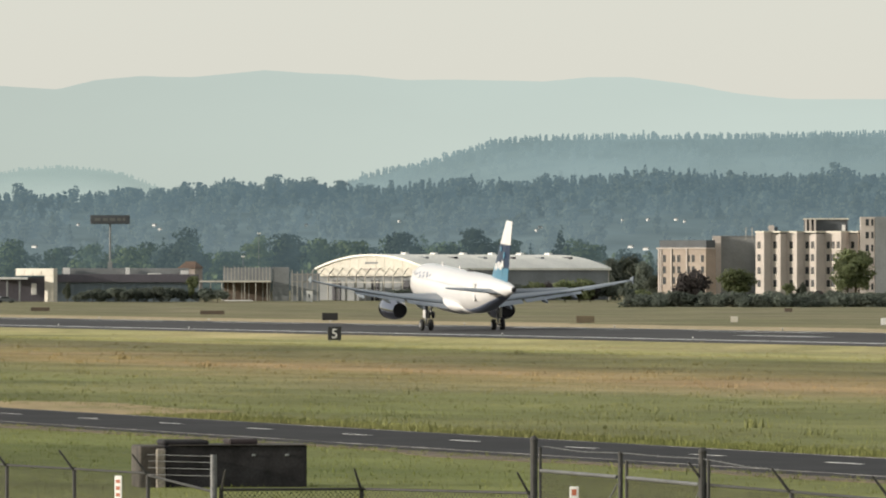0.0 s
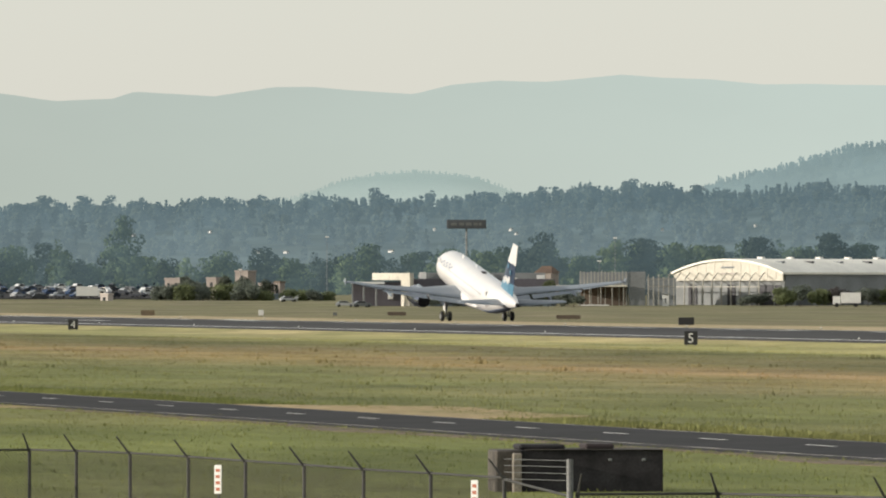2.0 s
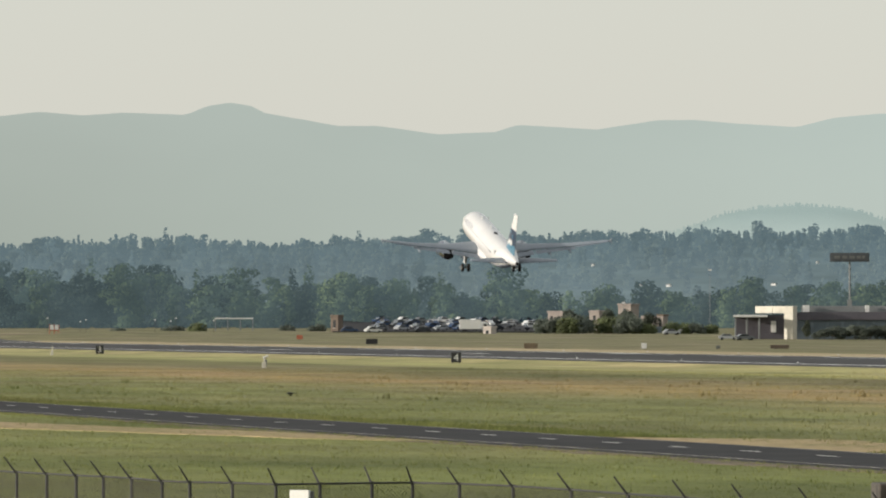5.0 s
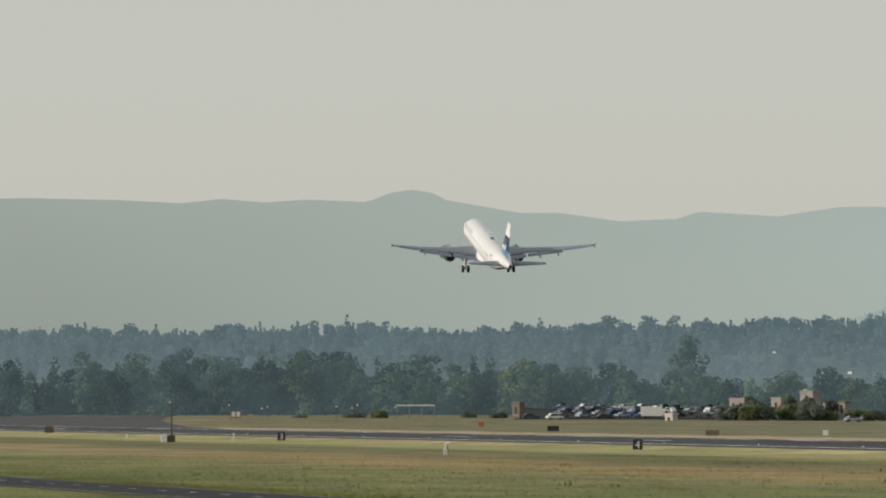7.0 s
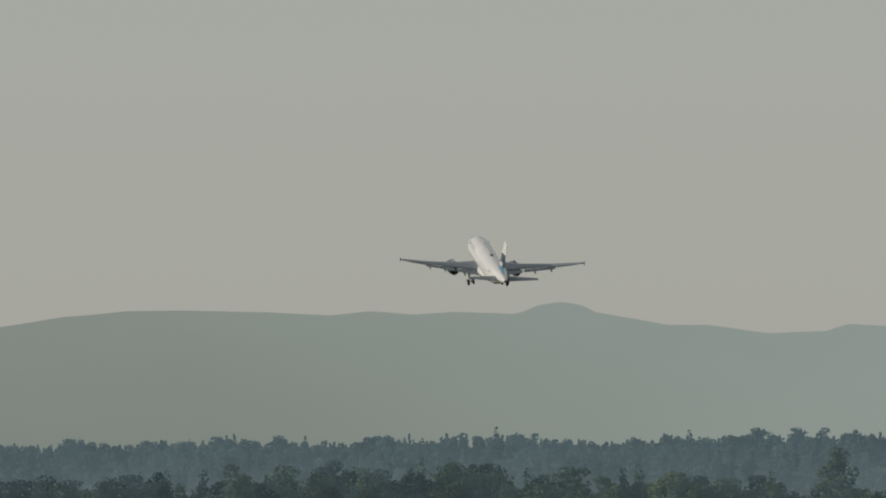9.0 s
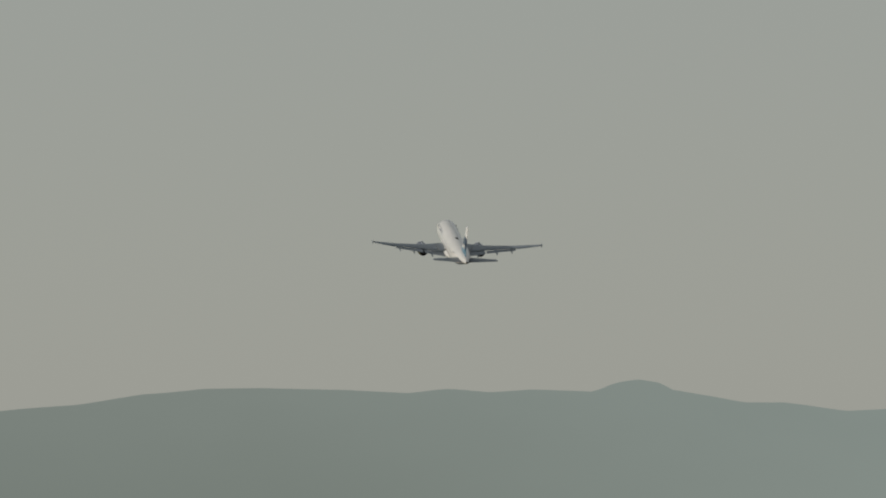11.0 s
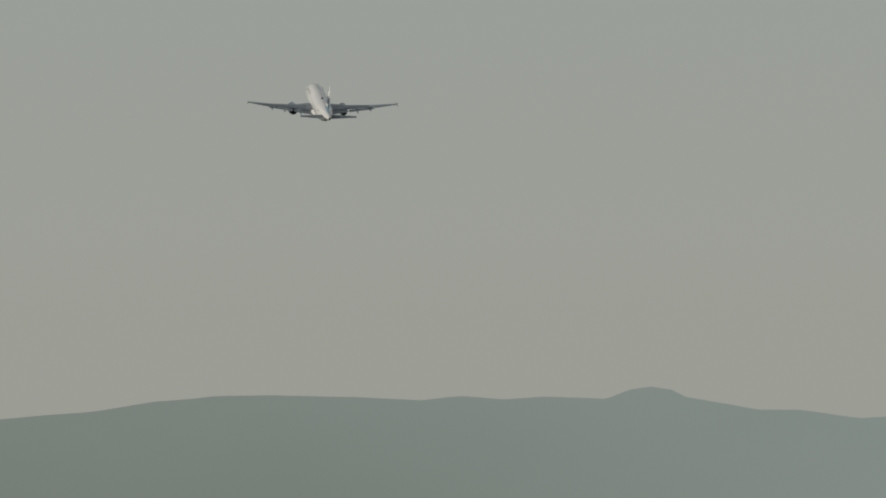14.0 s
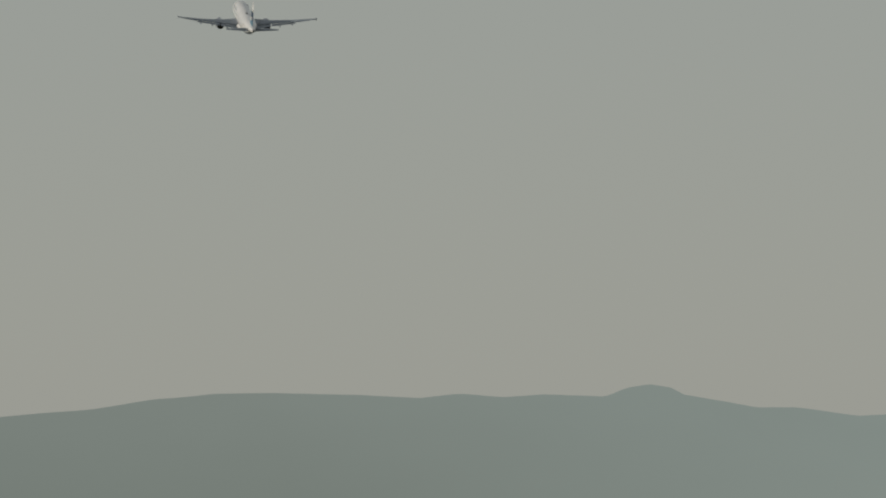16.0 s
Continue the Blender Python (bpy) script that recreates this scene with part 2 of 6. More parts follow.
GRASS_DEEP, GRASS_FRESH = (0.168, 0.17, 0.085), (0.255, 0.244, 0.124)
GRASS_OLIVE, GRASS_DRY = (0.242, 0.215, 0.13), (0.375, 0.31, 0.205)
MOWN = [(40, (0.66, 0.76, 0.5)), (72, (0.78, 0.88, 0.62)), (88, (0.66, 0.75, 0.55)), (100, (0.76, 0.84, 0.64)), (120, (0.9, 0.95, 0.8)), (131, (1.05, 1.0, 0.9)), (145, (1.35, 1.08, 1.0)), (156, (1.15, 0.98, 0.92)), (167, (0.76, 0.74, 0.7)), (184, (0.78, 0.78, 0.7)), (198, (1.35, 1.36, 1.15)), (215, (1.5, 1.5, 1.3)), (240, (1.55, 1.45, 1.35)),
        (300, (1.1, 0.98, 0.95)), (318, (0.95, 0.9, 0.95)), (340, (0.84, 0.81, 0.88)), (398, (0.84, 0.82, 0.9))]
M_GRASS = grass_material("airfield_grass")
M_BLADES = grass_material("grass_blades", True)
R_NEAR, R_MID, R_FAR = 243.5, 268.0, 292.5      # runway edge lines and centreline
PROFILE = [(-2500, 0), (-60, 0), (60, 0), (190, 0), (215, -0.5), (232, -0.5), (237, -0.14), (238, -0.12), (268, 0.25), (298, -0.12), (299, -0.14), (306, -0.1), (312, -0.04), (330, -0.03), (350, -0.05), (420, 0), (900, 0), (3500, 0)]


def ground_z(x, y=0.0):
    """The ground's height: swales beside the runway and a slight rise at the far end of the field, shaped to fit the
    camera's view.
    """
    rise = float(np.interp(y, [1950, 2250, 2400], [0, 1.4, 2.1])) * float(np.interp(x, [310, 350], [0, 1]))
    return float(np.interp(x, [p[0] for p in PROFILE], [p[1] for p in PROFILE])) + rise


ys = [-900, -200, 0, 100, 200, 300, 400, 600, 800, 1100, 1400, 1800, 1950, 2050, 2150, 2250, 2330, 2400, 3000, 4000, 4950]
gv = [(x, y, ground_z(x, y)) for y in ys for x, z in PROFILE]
nx = len(PROFILE)
gf = [(j * nx + i, j * nx + i + 1, (j + 1) * nx + i + 1, (j + 1) * nx + i) for j in range(len(ys) - 1) for i in range(nx - 1)]
tagged(soup("ground", gv, gf, M_GRASS), "rough green and dry grass airfield, mown in broad bands", "ground", kind="structure")

# the runway: crowned asphalt with shoulders
rows = [-600 + 50 * i for i in range(91)]
rv = [(x, y, z) for y in rows for x, z in ((238, -0.3), (238, -0.06), (243, 0.0), (268, 0.35), (293, 0.0), (298, -0.06), (298, -0.3))]
rf = [(j * 7 + i, j * 7 + i + 1, j * 7 + i + 8, j * 7 + i + 7) for j in range(len(rows) - 1) for i in range(6)]
runway = tagged(soup("runway", rv, rf, M_ASPHALT), "dark grey asphalt runway with white paint markings", "runway", kind="structure")


def runway_z(x):
    return 0.35 - abs(x - R_MID) * 0.35 / 25


def stripe(name, x, y0, y1, w, lift_by=0.012):
    bm = bmesh.new()
    z0 = runway_z(x) + lift_by
    f = [bm.verts.new(p) for p in ((x - w / 2, y0, z0 + 0.002), (x + w / 2, y0, z0 + 0.002), (x + w / 2, y1, z0 + 0.002), (x - w / 2, y1, z0 + 0.002))]
    face = bm.faces.new(f)
    r = bmesh.ops.extrude_face_region(bm, geom=[face])
    bmesh.ops.translate(bm, vec=(0, 0, 0.006), verts=[v for v in r["geom"] if isinstance(v, bmesh.types.BMVert)])
    return part(name, bm, M_PAINT, runway)


for x, w in ((R_NEAR, 1.8), (R_FAR, 0.6)):
    stripe("edge_line", x, -600, 3900, w)
for k in range(40):
    stripe("centreline_dash", R_MID, 480 + 61 * k - 9, 480 + 61 * k + 27.6, 0.9)
for y0 in (743, 1210, 1360, 1820, 1990):
    stripe("touchdown_bar", 257, y0, y0 + 23, 1.9)
    stripe("touchdown_bar", 279, y0, y0 + 23, 1.9)

# the paved turn-off beyond the far end of the runway
tw_rows = [1880 + 30 * i for i in range(36)]
tv, tf = [], []
for y in tw_rows:
    x1 = float(np.interp(y, [1880, 2000, 2250, 2520, 2940], [300, 311, 342, 388, 388]))
    for k in range(8):
        x = 298.1 + (x1 - 298.1) * k / 7
        tv.append((x, y, max(ground_z(x, y), -0.06) + (0.12 if 0 < k else 0.0)))
for j in range(len(tw_rows) - 1):
    tf += [(j * 8 + i, j * 8 + i + 1, j * 8 + i + 9, j * 8 + i + 8) for i in range(7)]
tagged(soup("taxiway", tv, tf, M_TAXIWAY), "grey asphalt taxiway turning off beyond the runway", "taxiway", kind="structure")

# the perimeter road
ROAD = [(82.3, -100), (82.8, 200), (81.5, 290), (81.3, 330), (81.0, 390), (80.2, 470), (80, 600), (84, 800), (92, 1000)]


def road_x(y):
    return float(np.interp(y, [p[1] for p in ROAD], [p[0] for p in ROAD]))


road_rows = [-100 + 10 * i for i in range(111)]
vv, ff = [], []
for y in road_rows:
    c = road_x(y)
    vv += [(c - 4.7, y, -0.1), (c - 4.6, y, 0.07), (c, y, 0.12), (c + 4.6, y, 0.07), (c + 4.7, y, -0.1)]
for j in range(len(road_rows) - 1):
    ff += [(j * 5 + i, j * 5 + i + 1, j * 5 + i + 6, j * 5 + i + 5) for i in range(4)]
road = tagged(soup("road", vv, ff, M_ROAD), "narrow dark asphalt perimeter road with white dashes", "road", kind="structure")


M_WORNPAINT = material("worn_road_paint", (0.4, 0.38, 0.36), 0.8, 0, 0.8, 7, 0.2)


def road_strip(name, off, y0, y1, w, paint=M_PAINT):
    n = max(1, int((y1 - y0) / 10))
    v, f = [], []
    for i in range(n + 1):
        y = y0 + (y1 - y0) * i / n
        x = road_x(y) + off
        z = 0.12 - 0.05 * abs(off) / 4.6 + 0.008
        v += [(x - w / 2, y, z), (x + w / 2, y, z), (x + w / 2, y, z + 0.006), (x - w / 2, y, z + 0.006)]
    for i in range(n):
        a, b = i * 4, i * 4 + 4
        f += [(a + 3, a + 2, b + 2, b + 3), (a, a + 3, b + 3, b), (a + 2, a + 1, b + 1, b + 2)]
    return soup(name, v, f, paint, road)


road_strip("edge_line", -4.1, -90, 990, 0.12, M_WORNPAINT)
road_strip("edge_line", 4.1, -90, 990, 0.06, M_WORNPAINT)
for k in range(60):
    road_strip("lane_dash", 0, 137.8 + 12.09 * k, 140.85 + 12.09 * k, 0.14)


# ---- far land ----
def crown_blobs(rnd, x, y, z, h, wide, form, each=2):
    """The leaf masses (x, y, z, radius, half height) of one far tree: pointed, round-headed or columnar by `form`."""
    out = []
    for q in (0.1, 0.22, 0.34, 0.45, 0.56, 0.67, 0.77, 0.87):
        if form < 0.3:
            r = wide * (1.08 - q) * 1.05
        elif form < 0.72:
            r = wide * math.sqrt(max(0.1, 1 - (2 * q - 1.05) ** 2))
        else:
            r = wide * 0.75 * math.sqrt(max(0.12, 1 - (2 * q - 1.0) ** 2))
        for _ in range(each):
            an, off = rnd.uniform(0, 6.28), rnd.uniform(0.1, 0.75) * r * (1.0 if each > 1 else 0.6)
            out.append((x + off * math.cos(an), y + off * math.sin(an), z + h * q, r * rnd.uniform(0.5, 0.8) * (1.0 if each > 1 else 1.3), h * 0.08 * rnd.uniform(0.8, 1.3)))
    if form < 0.3:
        out.append((x, y, z + h * 0.97, wide * 0.13, h * 0.07))
    return out


def leaf_soup(blobs, per, lo, hi, seed):
    """Small bent leaf quads scattered over the skins of the blobs."""
    g = np.random.default_rng(seed)
    B = np.array(blobs)
    area = B[:, 3] * (B[:, 3] + B[:, 4])
    B = np.repeat(B, np.clip(per * area / area.mean(), 6, 5 * per).astype(int), axis=0)
    n = len(B)
    nv = g.normal(size=(n, 3))
    nv /= np.linalg.norm(nv, axis=1)[:, None]
    c = B[:, :3] + nv * g.uniform(0.75, 1.05, (n, 1)) * np.stack([B[:, 3], B[:, 3], B[:, 4]], 1)
    nn = nv + g.normal(size=(n, 3)) * 0.3
    nn /= np.linalg.norm(nn, axis=1)[:, None]
    ta = np.cross(nn, g.normal(size=(n, 3)))
    ta /= np.linalg.norm(ta, axis=1)[:, None]
    tb = np.cross(nn, ta)
    sz = g.uniform(lo, hi, (n, 1))
    V = np.stack([c - ta * sz, c - tb * sz * g.uniform(0.5, 1, (n, 1)), c + ta * sz, c + tb * sz * g.uniform(0.5, 1, (n, 1)) - nn * sz * 0.3], 1).reshape(-1, 3)
    return V, np.arange(4 * n).reshape(-1, 4)


def ridge(name, line, d, deep, foot, mat, rough, label, trees=0, tree_h=(14, 26), seed=1, slope_trees=0, leaf_count=14, leaf_size=(0.35, 0.75), span=(-2180, 1720)):
    """A long hill whose skyline follows the bearings and dips of `line`; conifers stand on it."""
    rnd = random.Random(seed)
    us = np.arange(-4200, 4201, 12.0)
    top = np.interp(us, [p[0] for p in line], [p[1] for p in line])
    v, f = [], []
    nr = 18
    for i, u in enumerate(us):
        w = noise.fractal((u * 0.004 + seed * 7, seed, 0), 1.0, 2.0, 5) * rough
        for k in range(nr):
            a = k / (nr - 2)
            if k < nr - 1:
                dd = d + deep * a
                vv_ = foot + (top[i] + w - foot) * math.sin(a * math.pi / 2)
                bumpy = noise.fractal((u * 0.006, a * 3, seed), 1.0, 2.0, 4) * rough * 1.5 * (1 - a)
                v.append(spot(u, dd, lift(vv_ + bumpy, dd)))
            else:
                v.append(spot(u, d + deep * 1.15, 0))
    for i in range(len(us) - 1):
        f += [(i * nr + k, (i + 1) * nr + k, (i + 1) * nr + k + 1, i * nr + k + 1) for k in range(nr - 1)]
    blobs = []
    for j in range(trees + slope_trees):
        u = span[0] + (span[1] - span[0]) * ((j + rnd.random() * 3) / trees if j < trees else rnd.random())
        a = 1.0 - 0.06 * rnd.random() if j < trees else 0.84 * math.sqrt(rnd.random())
        dd = d + deep * a
        t = float(np.interp(u, us, top)) + noise.fractal((u * 0.004 + seed * 7, seed, 0), 1.0, 2.0, 5) * rough
        z = lift(foot + (t - foot) * math.sin(a * math.pi / 2), dd) - 0.3
        clump = 0.8 + 0.3 * noise.noise((u * 0.02, seed * 3.0, a * 2))
        h = rnd.uniform(*tree_h) * clump * (1.3 if rnd.random() < 0.07 else 1)
        if j >= trees:
            h *= 1.5
            foot_v = V0 - (z - EYE_Z) * K / dd
            if any(abs(u - hu) < 13 and -3 < foot_v - hv < 45 for hu, hv in HOUSES):
                continue        # no trees where they would hide a house from the camera
        p = spot(u, dd)
        form = rnd.random()
        blobs += crown_blobs(rnd, p.x, p.y, z, h, h * (rnd.uniform(0.17, 0.27) if j < trees else rnd.uniform(0.26, 0.4)) * (1.2 if form > 0.5 else 1.0), form * 0.45 if j < trees else 0.1 + form * 0.7, 1)
    if blobs:
        tv, tf = leaf_soup(blobs, leaf_count, leaf_size[0], leaf_size[1], seed)
        n0 = len(v)
        v += tv.tolist()
        f += (tf + n0).tolist()
    return tagged(soup(name, v, f, mat), label, "backdrop", kind="structure")


MOUNTAIN = [(-4200, 190), (-2300, 188), (-2050, 173), (-1890, 160), (-1780, 143), (-1670, 133), (-1570, 131), (-1430, 134), (-1310, 140), (-1240, 132), (-1160, 138), (-1090, 133), (-980, 137),
            (-942, 121), (-902, 115), (-865, 121), (-840, 134), (-772, 145), (-712, 157), (-642, 156), (-532, 171), (-432, 168), (-392, 155), (-252, 163), (-148, 146), (-78, 146), (2, 153), (102, 159), (170, 143),
            (250, 135), (340, 136), (470, 124), (540, 130), (630, 133), (720, 142), (800, 141), (960, 145), (1040, 137), (1120, 138), (1220, 150), (1300, 165), (1400, 176), (1568, 176), (4200, 190)]
KNOLL = [(-4200, 480), (-320, 440), (-140, 348), (-80, 330), (-20, 308), (40, 298), (90, 294), (160, 297), (215, 305), (262, 322), (330, 350), (460, 440), (4200, 480)]
HILL = [(-4200, 480), (420, 440), (560, 350), (612, 322), (650, 307), (700, 295), (770, 283), (830, 262), (890, 248), (930, 242), (1100, 238), (1300, 238), (1568, 234), (2000, 225), (4200, 260)]
FOREST = [(-4200, 380), (-1893, 372), (-1620, 376), (-1230, 370), (-1110, 366), (-1080, 358), (-990, 360), (-960, 368), (-852, 368), (-712, 365), (-482, 361), (-300, 354), (28, 346), (260, 340), (370, 336), (500, 330), (640, 335), (780, 322),
          (860, 328), (990, 318), (1180, 308), (1330, 314), (1480, 307), (1568, 310), (4200, 330)]
# haze is put into these emission colours; the air itself is clear
M_MOUNTAIN = painted_haze_material("painted_haze_mountain", (0.61, 0.675, 0.62), (0.53, 0.61, 0.57), 20, 118, 260, None, 0.03, ((0.352, 0.39, 0.345), (0.41, 0.45, 0.408)))
M_KNOLL = painted_haze_material("painted_haze_knoll", (0.43, 0.5, 0.465), (0.33, 0.41, 0.39), 42, 58, 120, (0.012, 0.014, 0.01))
M_HILL = painted_haze_material("painted_haze_hill", (0.32, 0.4, 0.4), (0.215, 0.29, 0.305), 18, 70, 60, (0.016, 0.02, 0.014))
M_FOREST = painted_haze_material("painted_haze_forest", (0.142, 0.187, 0.208), (0.102, 0.147, 0.171), 12, 38, 34, (0.036, 0.043, 0.03), 0.15)
HOUSES = [(137, 397), (282, 405), (272, 398), (705, 391), (948, 407), (955, 402), (1100, 389), (1145, 388), (1195, 388), (1210, 391), (60, 436), (-395, 408), (540, 398), (-260, 402), (-175, 437), (-126, 438), (1115, 436), (1142, 440)]
ridge("backdrop_mountain", MOUNTAIN, 4550, 250, 520, M_MOUNTAIN, 2.2, "pale blue-green mountain range with haze painted into its glow", seed=3)
ridge("backdrop_knoll", [(u, v + 4) for u, v in KNOLL], 4250, 150, 520, M_KNOLL, 1.5, "low wooded knoll with painted haze", 190, (1.1, 2.4), 5, 260, 12, (0.25, 0.5), (-240, 400))
ridge("backdrop_hill", [(u, v + 8) for u, v in HILL], 3900, 250, 520, M_HILL, 2.0, "blue wooded hill with painted haze and a conifer skyline", 420, (2.0, 4.4), 8, 850, 10, (0.3, 0.62), (500, 1750))
ridge("backdrop_forest", [(u, v + 14) for u, v in FOREST], 3000, 500, 505, M_FOREST, 3.5, "blue-grey mixed forest on a rise with painted haze", 900, (3.2, 6.6), 11, 2500, 11, (0.36, 0.78), (-2180, 1720))


# ---- the airliner ----
def ring(y, w, h, zc, n=28):
    return [(w * math.sin(2 * math.pi * i / n), y, zc + h * math.cos(2 * math.pi * i / n)) for i in range(n)]


def foil(x, le, chord, z, thick, twist=0.0):
    """One section of a wing that spans in x: its outline from the trailing edge over the top and back."""
    pts = []
    cs = [(1.0, 0.0), (0.75, 0.045), (0.5, 0.085), (0.3, 0.1), (0.12, 0.08), (0.03, 0.045), (0.0, 0.0), (0.03, -0.03), (0.12, -0.045), (0.3, -0.05), (0.5, -0.04), (0.75, -0.015)]
    for c, t in cs:
        pts.append((x, le - c * chord, z + t * thick * 8 * chord / 8 * 1.0 - math.tan(radians(twist)) * (c - 0.4) * chord))
    return pts


def airliner():
    plane = thing("airliner", (R_MID, 900, 4), "white twin-engine airliner with a blue patterned tail fin", "airplane")
    # fuselage; y = 0 at the main gear, nose forward
    st = [(17.75, 0.05, 0.05, -0.55), (17.55, 0.45, 0.45, -0.52), (17.0, 0.95, 0.9, -0.45), (16.2, 1.35, 1.35, -0.3), (15.2, 1.65, 1.75, -0.12), (14.0, 1.87, 1.98, -0.02), (12.5, 1.975, 2.07, 0),
          (6, 1.975, 2.07, 0), (0, 1.975, 2.07, 0), (-5, 1.975, 2.07, 0), (-7.5, 1.95, 2.0, 0.07), (-10, 1.8, 1.8, 0.26), (-12.5, 1.5, 1.48, 0.55), (-15, 1.12, 1.1, 0.82), (-17, 0.78, 0.78, 0.98), (-18.6, 0.48, 0.5, 1.08), (-19.6, 0.28, 0.3, 1.12), (-19.8, 0.2, 0.22, 1.12)]
    fus = part("fuselage", loft(bmesh.new(), [ring(*s, n=36) for s in st]), M_WHITE, plane, "glossy white fuselage", True)
    bm = bmesh.new()
    loft(bm, [ring(-19.75, 0.24, 0.26, 1.12, 16), ring(-20.05, 0.2, 0.22, 1.13, 16)])
    part("exhaust_outlet", bm, M_DARK, fus, "dark tail exhaust")
    # belly fairing
    bm = bmesh.new()
    loft(bm, [ring(7.5, 0.5, 0.2, -1.85), ring(6, 1.9, 0.75, -1.55), ring(3, 2.25, 0.95, -1.5), ring(-1, 2.25, 0.95, -1.5), ring(-4, 1.8, 0.75, -1.45), ring(-6.5, 0.6, 0.3, -1.75)])
    part("belly_fairing", bm, M_WHITE, fus, "rounded grey-white belly fairing", True)
    # blue-grey underside, a thin skin under the lower fuselage; its dark colour imitates belly shade
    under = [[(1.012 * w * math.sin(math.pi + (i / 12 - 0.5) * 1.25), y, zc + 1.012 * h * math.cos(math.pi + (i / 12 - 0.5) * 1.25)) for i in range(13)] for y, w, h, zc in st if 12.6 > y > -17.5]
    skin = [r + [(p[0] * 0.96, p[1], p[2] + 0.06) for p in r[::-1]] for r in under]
    part("underside", loft(bmesh.new(), skin), M_BLUEGREY, fus, "dark blue-grey underside with belly shade put into its colour", True)
    # cabin windows and doors
    for side in (-1, 1):
        for k in range(34):
            y = 11.6 - k * 0.62
            bm = box(bmesh.new(), side * 1.887 - 0.012, side * 1.887 + 0.012, y - 0.11, y + 0.11, 0.47, 0.73)
            part("cabin_window", bm, M_CABINGLASS, fus)
        for y in (13.2, -10.6):
            w = 1.83 if y > 0 else 1.66
            bm = box(bmesh.new(), side * w - 0.03, side * w + 0.03, y - 0.42, y + 0.42, -0.55, 1.25, bevel=0.04)
            part("cabin_door", bm, M_WHITE, fus)
        # dark lettering blocks high on the forward side
        for y, z in ((12.0, 0.95), (11.2, 1.15), (10.5, 0.85), (9.7, 1.2), (9.2, 0.9), (8.4, 1.25), (7.8, 0.95), (7.0, 1.1)):
            an = math.asin(z / 2.07)
            bm = box(bmesh.new(), -0.02, 0.02, y - 0.18, y + 0.18, -0.16, 0.16, bevel=0.015)
            bmesh.ops.transform(bm, matrix=Matrix.Translation((side * 1.975 * math.cos(an), 0, z)) @ pose(0, 0, 0, 0, -side * math.degrees(an), 0), verts=bm.verts)
            part("livery_block", bm, M_BLUEGREY, fus, "dark blue livery block")
    for sgn in (-1, 1):
        bm = box(bmesh.new(), -0.42 + sgn * 0.45, 0.42 + sgn * 0.45, 15.3, 15.9, 0.75, 1.3, bevel=0.05)
        part("cockpit_window", bm, M_GLASS, fus)
    bm = bmesh.new()
    box(bm, -0.03, 0.03, 8.0, 8.5, 2.0, 2.4)
    part("antenna", bm, M_WHITE, fus)
    bm = bmesh.new()
    box(bm, -0.24, 0.24, -3.2, -2.1, 1.98, 2.2, bevel=0.08)
    part("antenna_dome", bm, M_DARK, fus, "dark antenna fairing on the roof")
    bm = bmesh.new()
    box(bm, -0.03, 0.03, 1.0, 1.5, 2.0, 2.38)
    part("antenna", bm, M_WHITE, fus)
    # wings
    for side, nm in ((-1, "left_wing"), (1, "right_wing")):
        secs = [(1.2, 6.0, 7.0, -1.35, 1.15, 2.0), (1.98, 5.6, 6.6, -1.28, 1.1, 1.5), (6.3, 3.25, 3.6, -0.85, 0.95, 0.3), (11.5, 0.4, 2.4, -0.03, 0.85, -0.6), (16.4, -2.3, 1.45, 0.98, 0.8, -1.2), (16.9, -2.75, 1.1, 1.1, 0.75, -1.2)]
        wing = part(nm, loft(bmesh.new(), [foil(side * x, le, c, z, th, tw) for x, le, c, z, th, tw in secs]), M_WINGGREY, plane, "grey swept wing", True)
        bm = bmesh.new()
        loft(bm, [[(side * 16.95 + q, y, z) for q, y, z in ((-0.03, -2.7, 1.17), (-0.03, -3.9, 1.6), (0.02, -4.05, 1.58), (0.02, -3.9, 1.05), (0.02, -4.0, 0.8))],
                  [(side * 17.02 + q, y, z) for q, y, z in ((0.03, -2.7, 1.17), (0.03, -3.9, 1.6), (0.04, -4.05, 1.58), (0.04, -3.9, 1.05), (0.04, -4.0, 0.8))]])
        part("wingtip_fence", bm, M_WINGGREY, wing, "small grey wingtip fence")
        # flaps, set a little down
        for x0, x1, l0, l1, c0, c1, z0, z1 in ((2.1, 6.1, -0.65, -0.35, 1.5, 1.2, -1.6, -1.13), (6.4, 12.0, -0.4, -1.85, 1.1, 0.75, -1.08, -0.12)):
            bm = loft(bmesh.new(), [foil(side * x0, l0, c0, z0, 0.9, 14), foil(side * x1, l1, c1, z1, 0.9, 14)])
            part("flap", bm, M_WINGGREY, wing)
        bm = loft(bmesh.new(), [foil(side * 12.2, -1.95, 0.65, 0.05, 0.7, 2), foil(side * 15.6, -3.0, 0.5, 0.8, 0.7, 2)])
        part("aileron", bm, M_WINGGREY, wing)
        for x, y, z in ((4.6, -0.9, -1.65), (8.3, -1.2, -0.98), (11.2, -1.7, -0.45)):
            bm = loft(bmesh.new(), [[(side * x + p[0], p[1], p[2]) for p in ring(yy, w, h, zz, 10)] for yy, w, h, zz in ((y + 2.2, 0.04, 0.04, z + 0.15), (y + 1.4, 0.17, 0.2, z + 0.1), (y, 0.19, 0.26, z), (y - 1.1, 0.13, 0.16, z - 0.12), (y - 1.7, 0.03, 0.03, z - 0.2))])
            part("flap_track_fairing", bm, M_WINGGREY, wing, "", True)
        # engine
        ex, ez = side * 5.75, -2.3
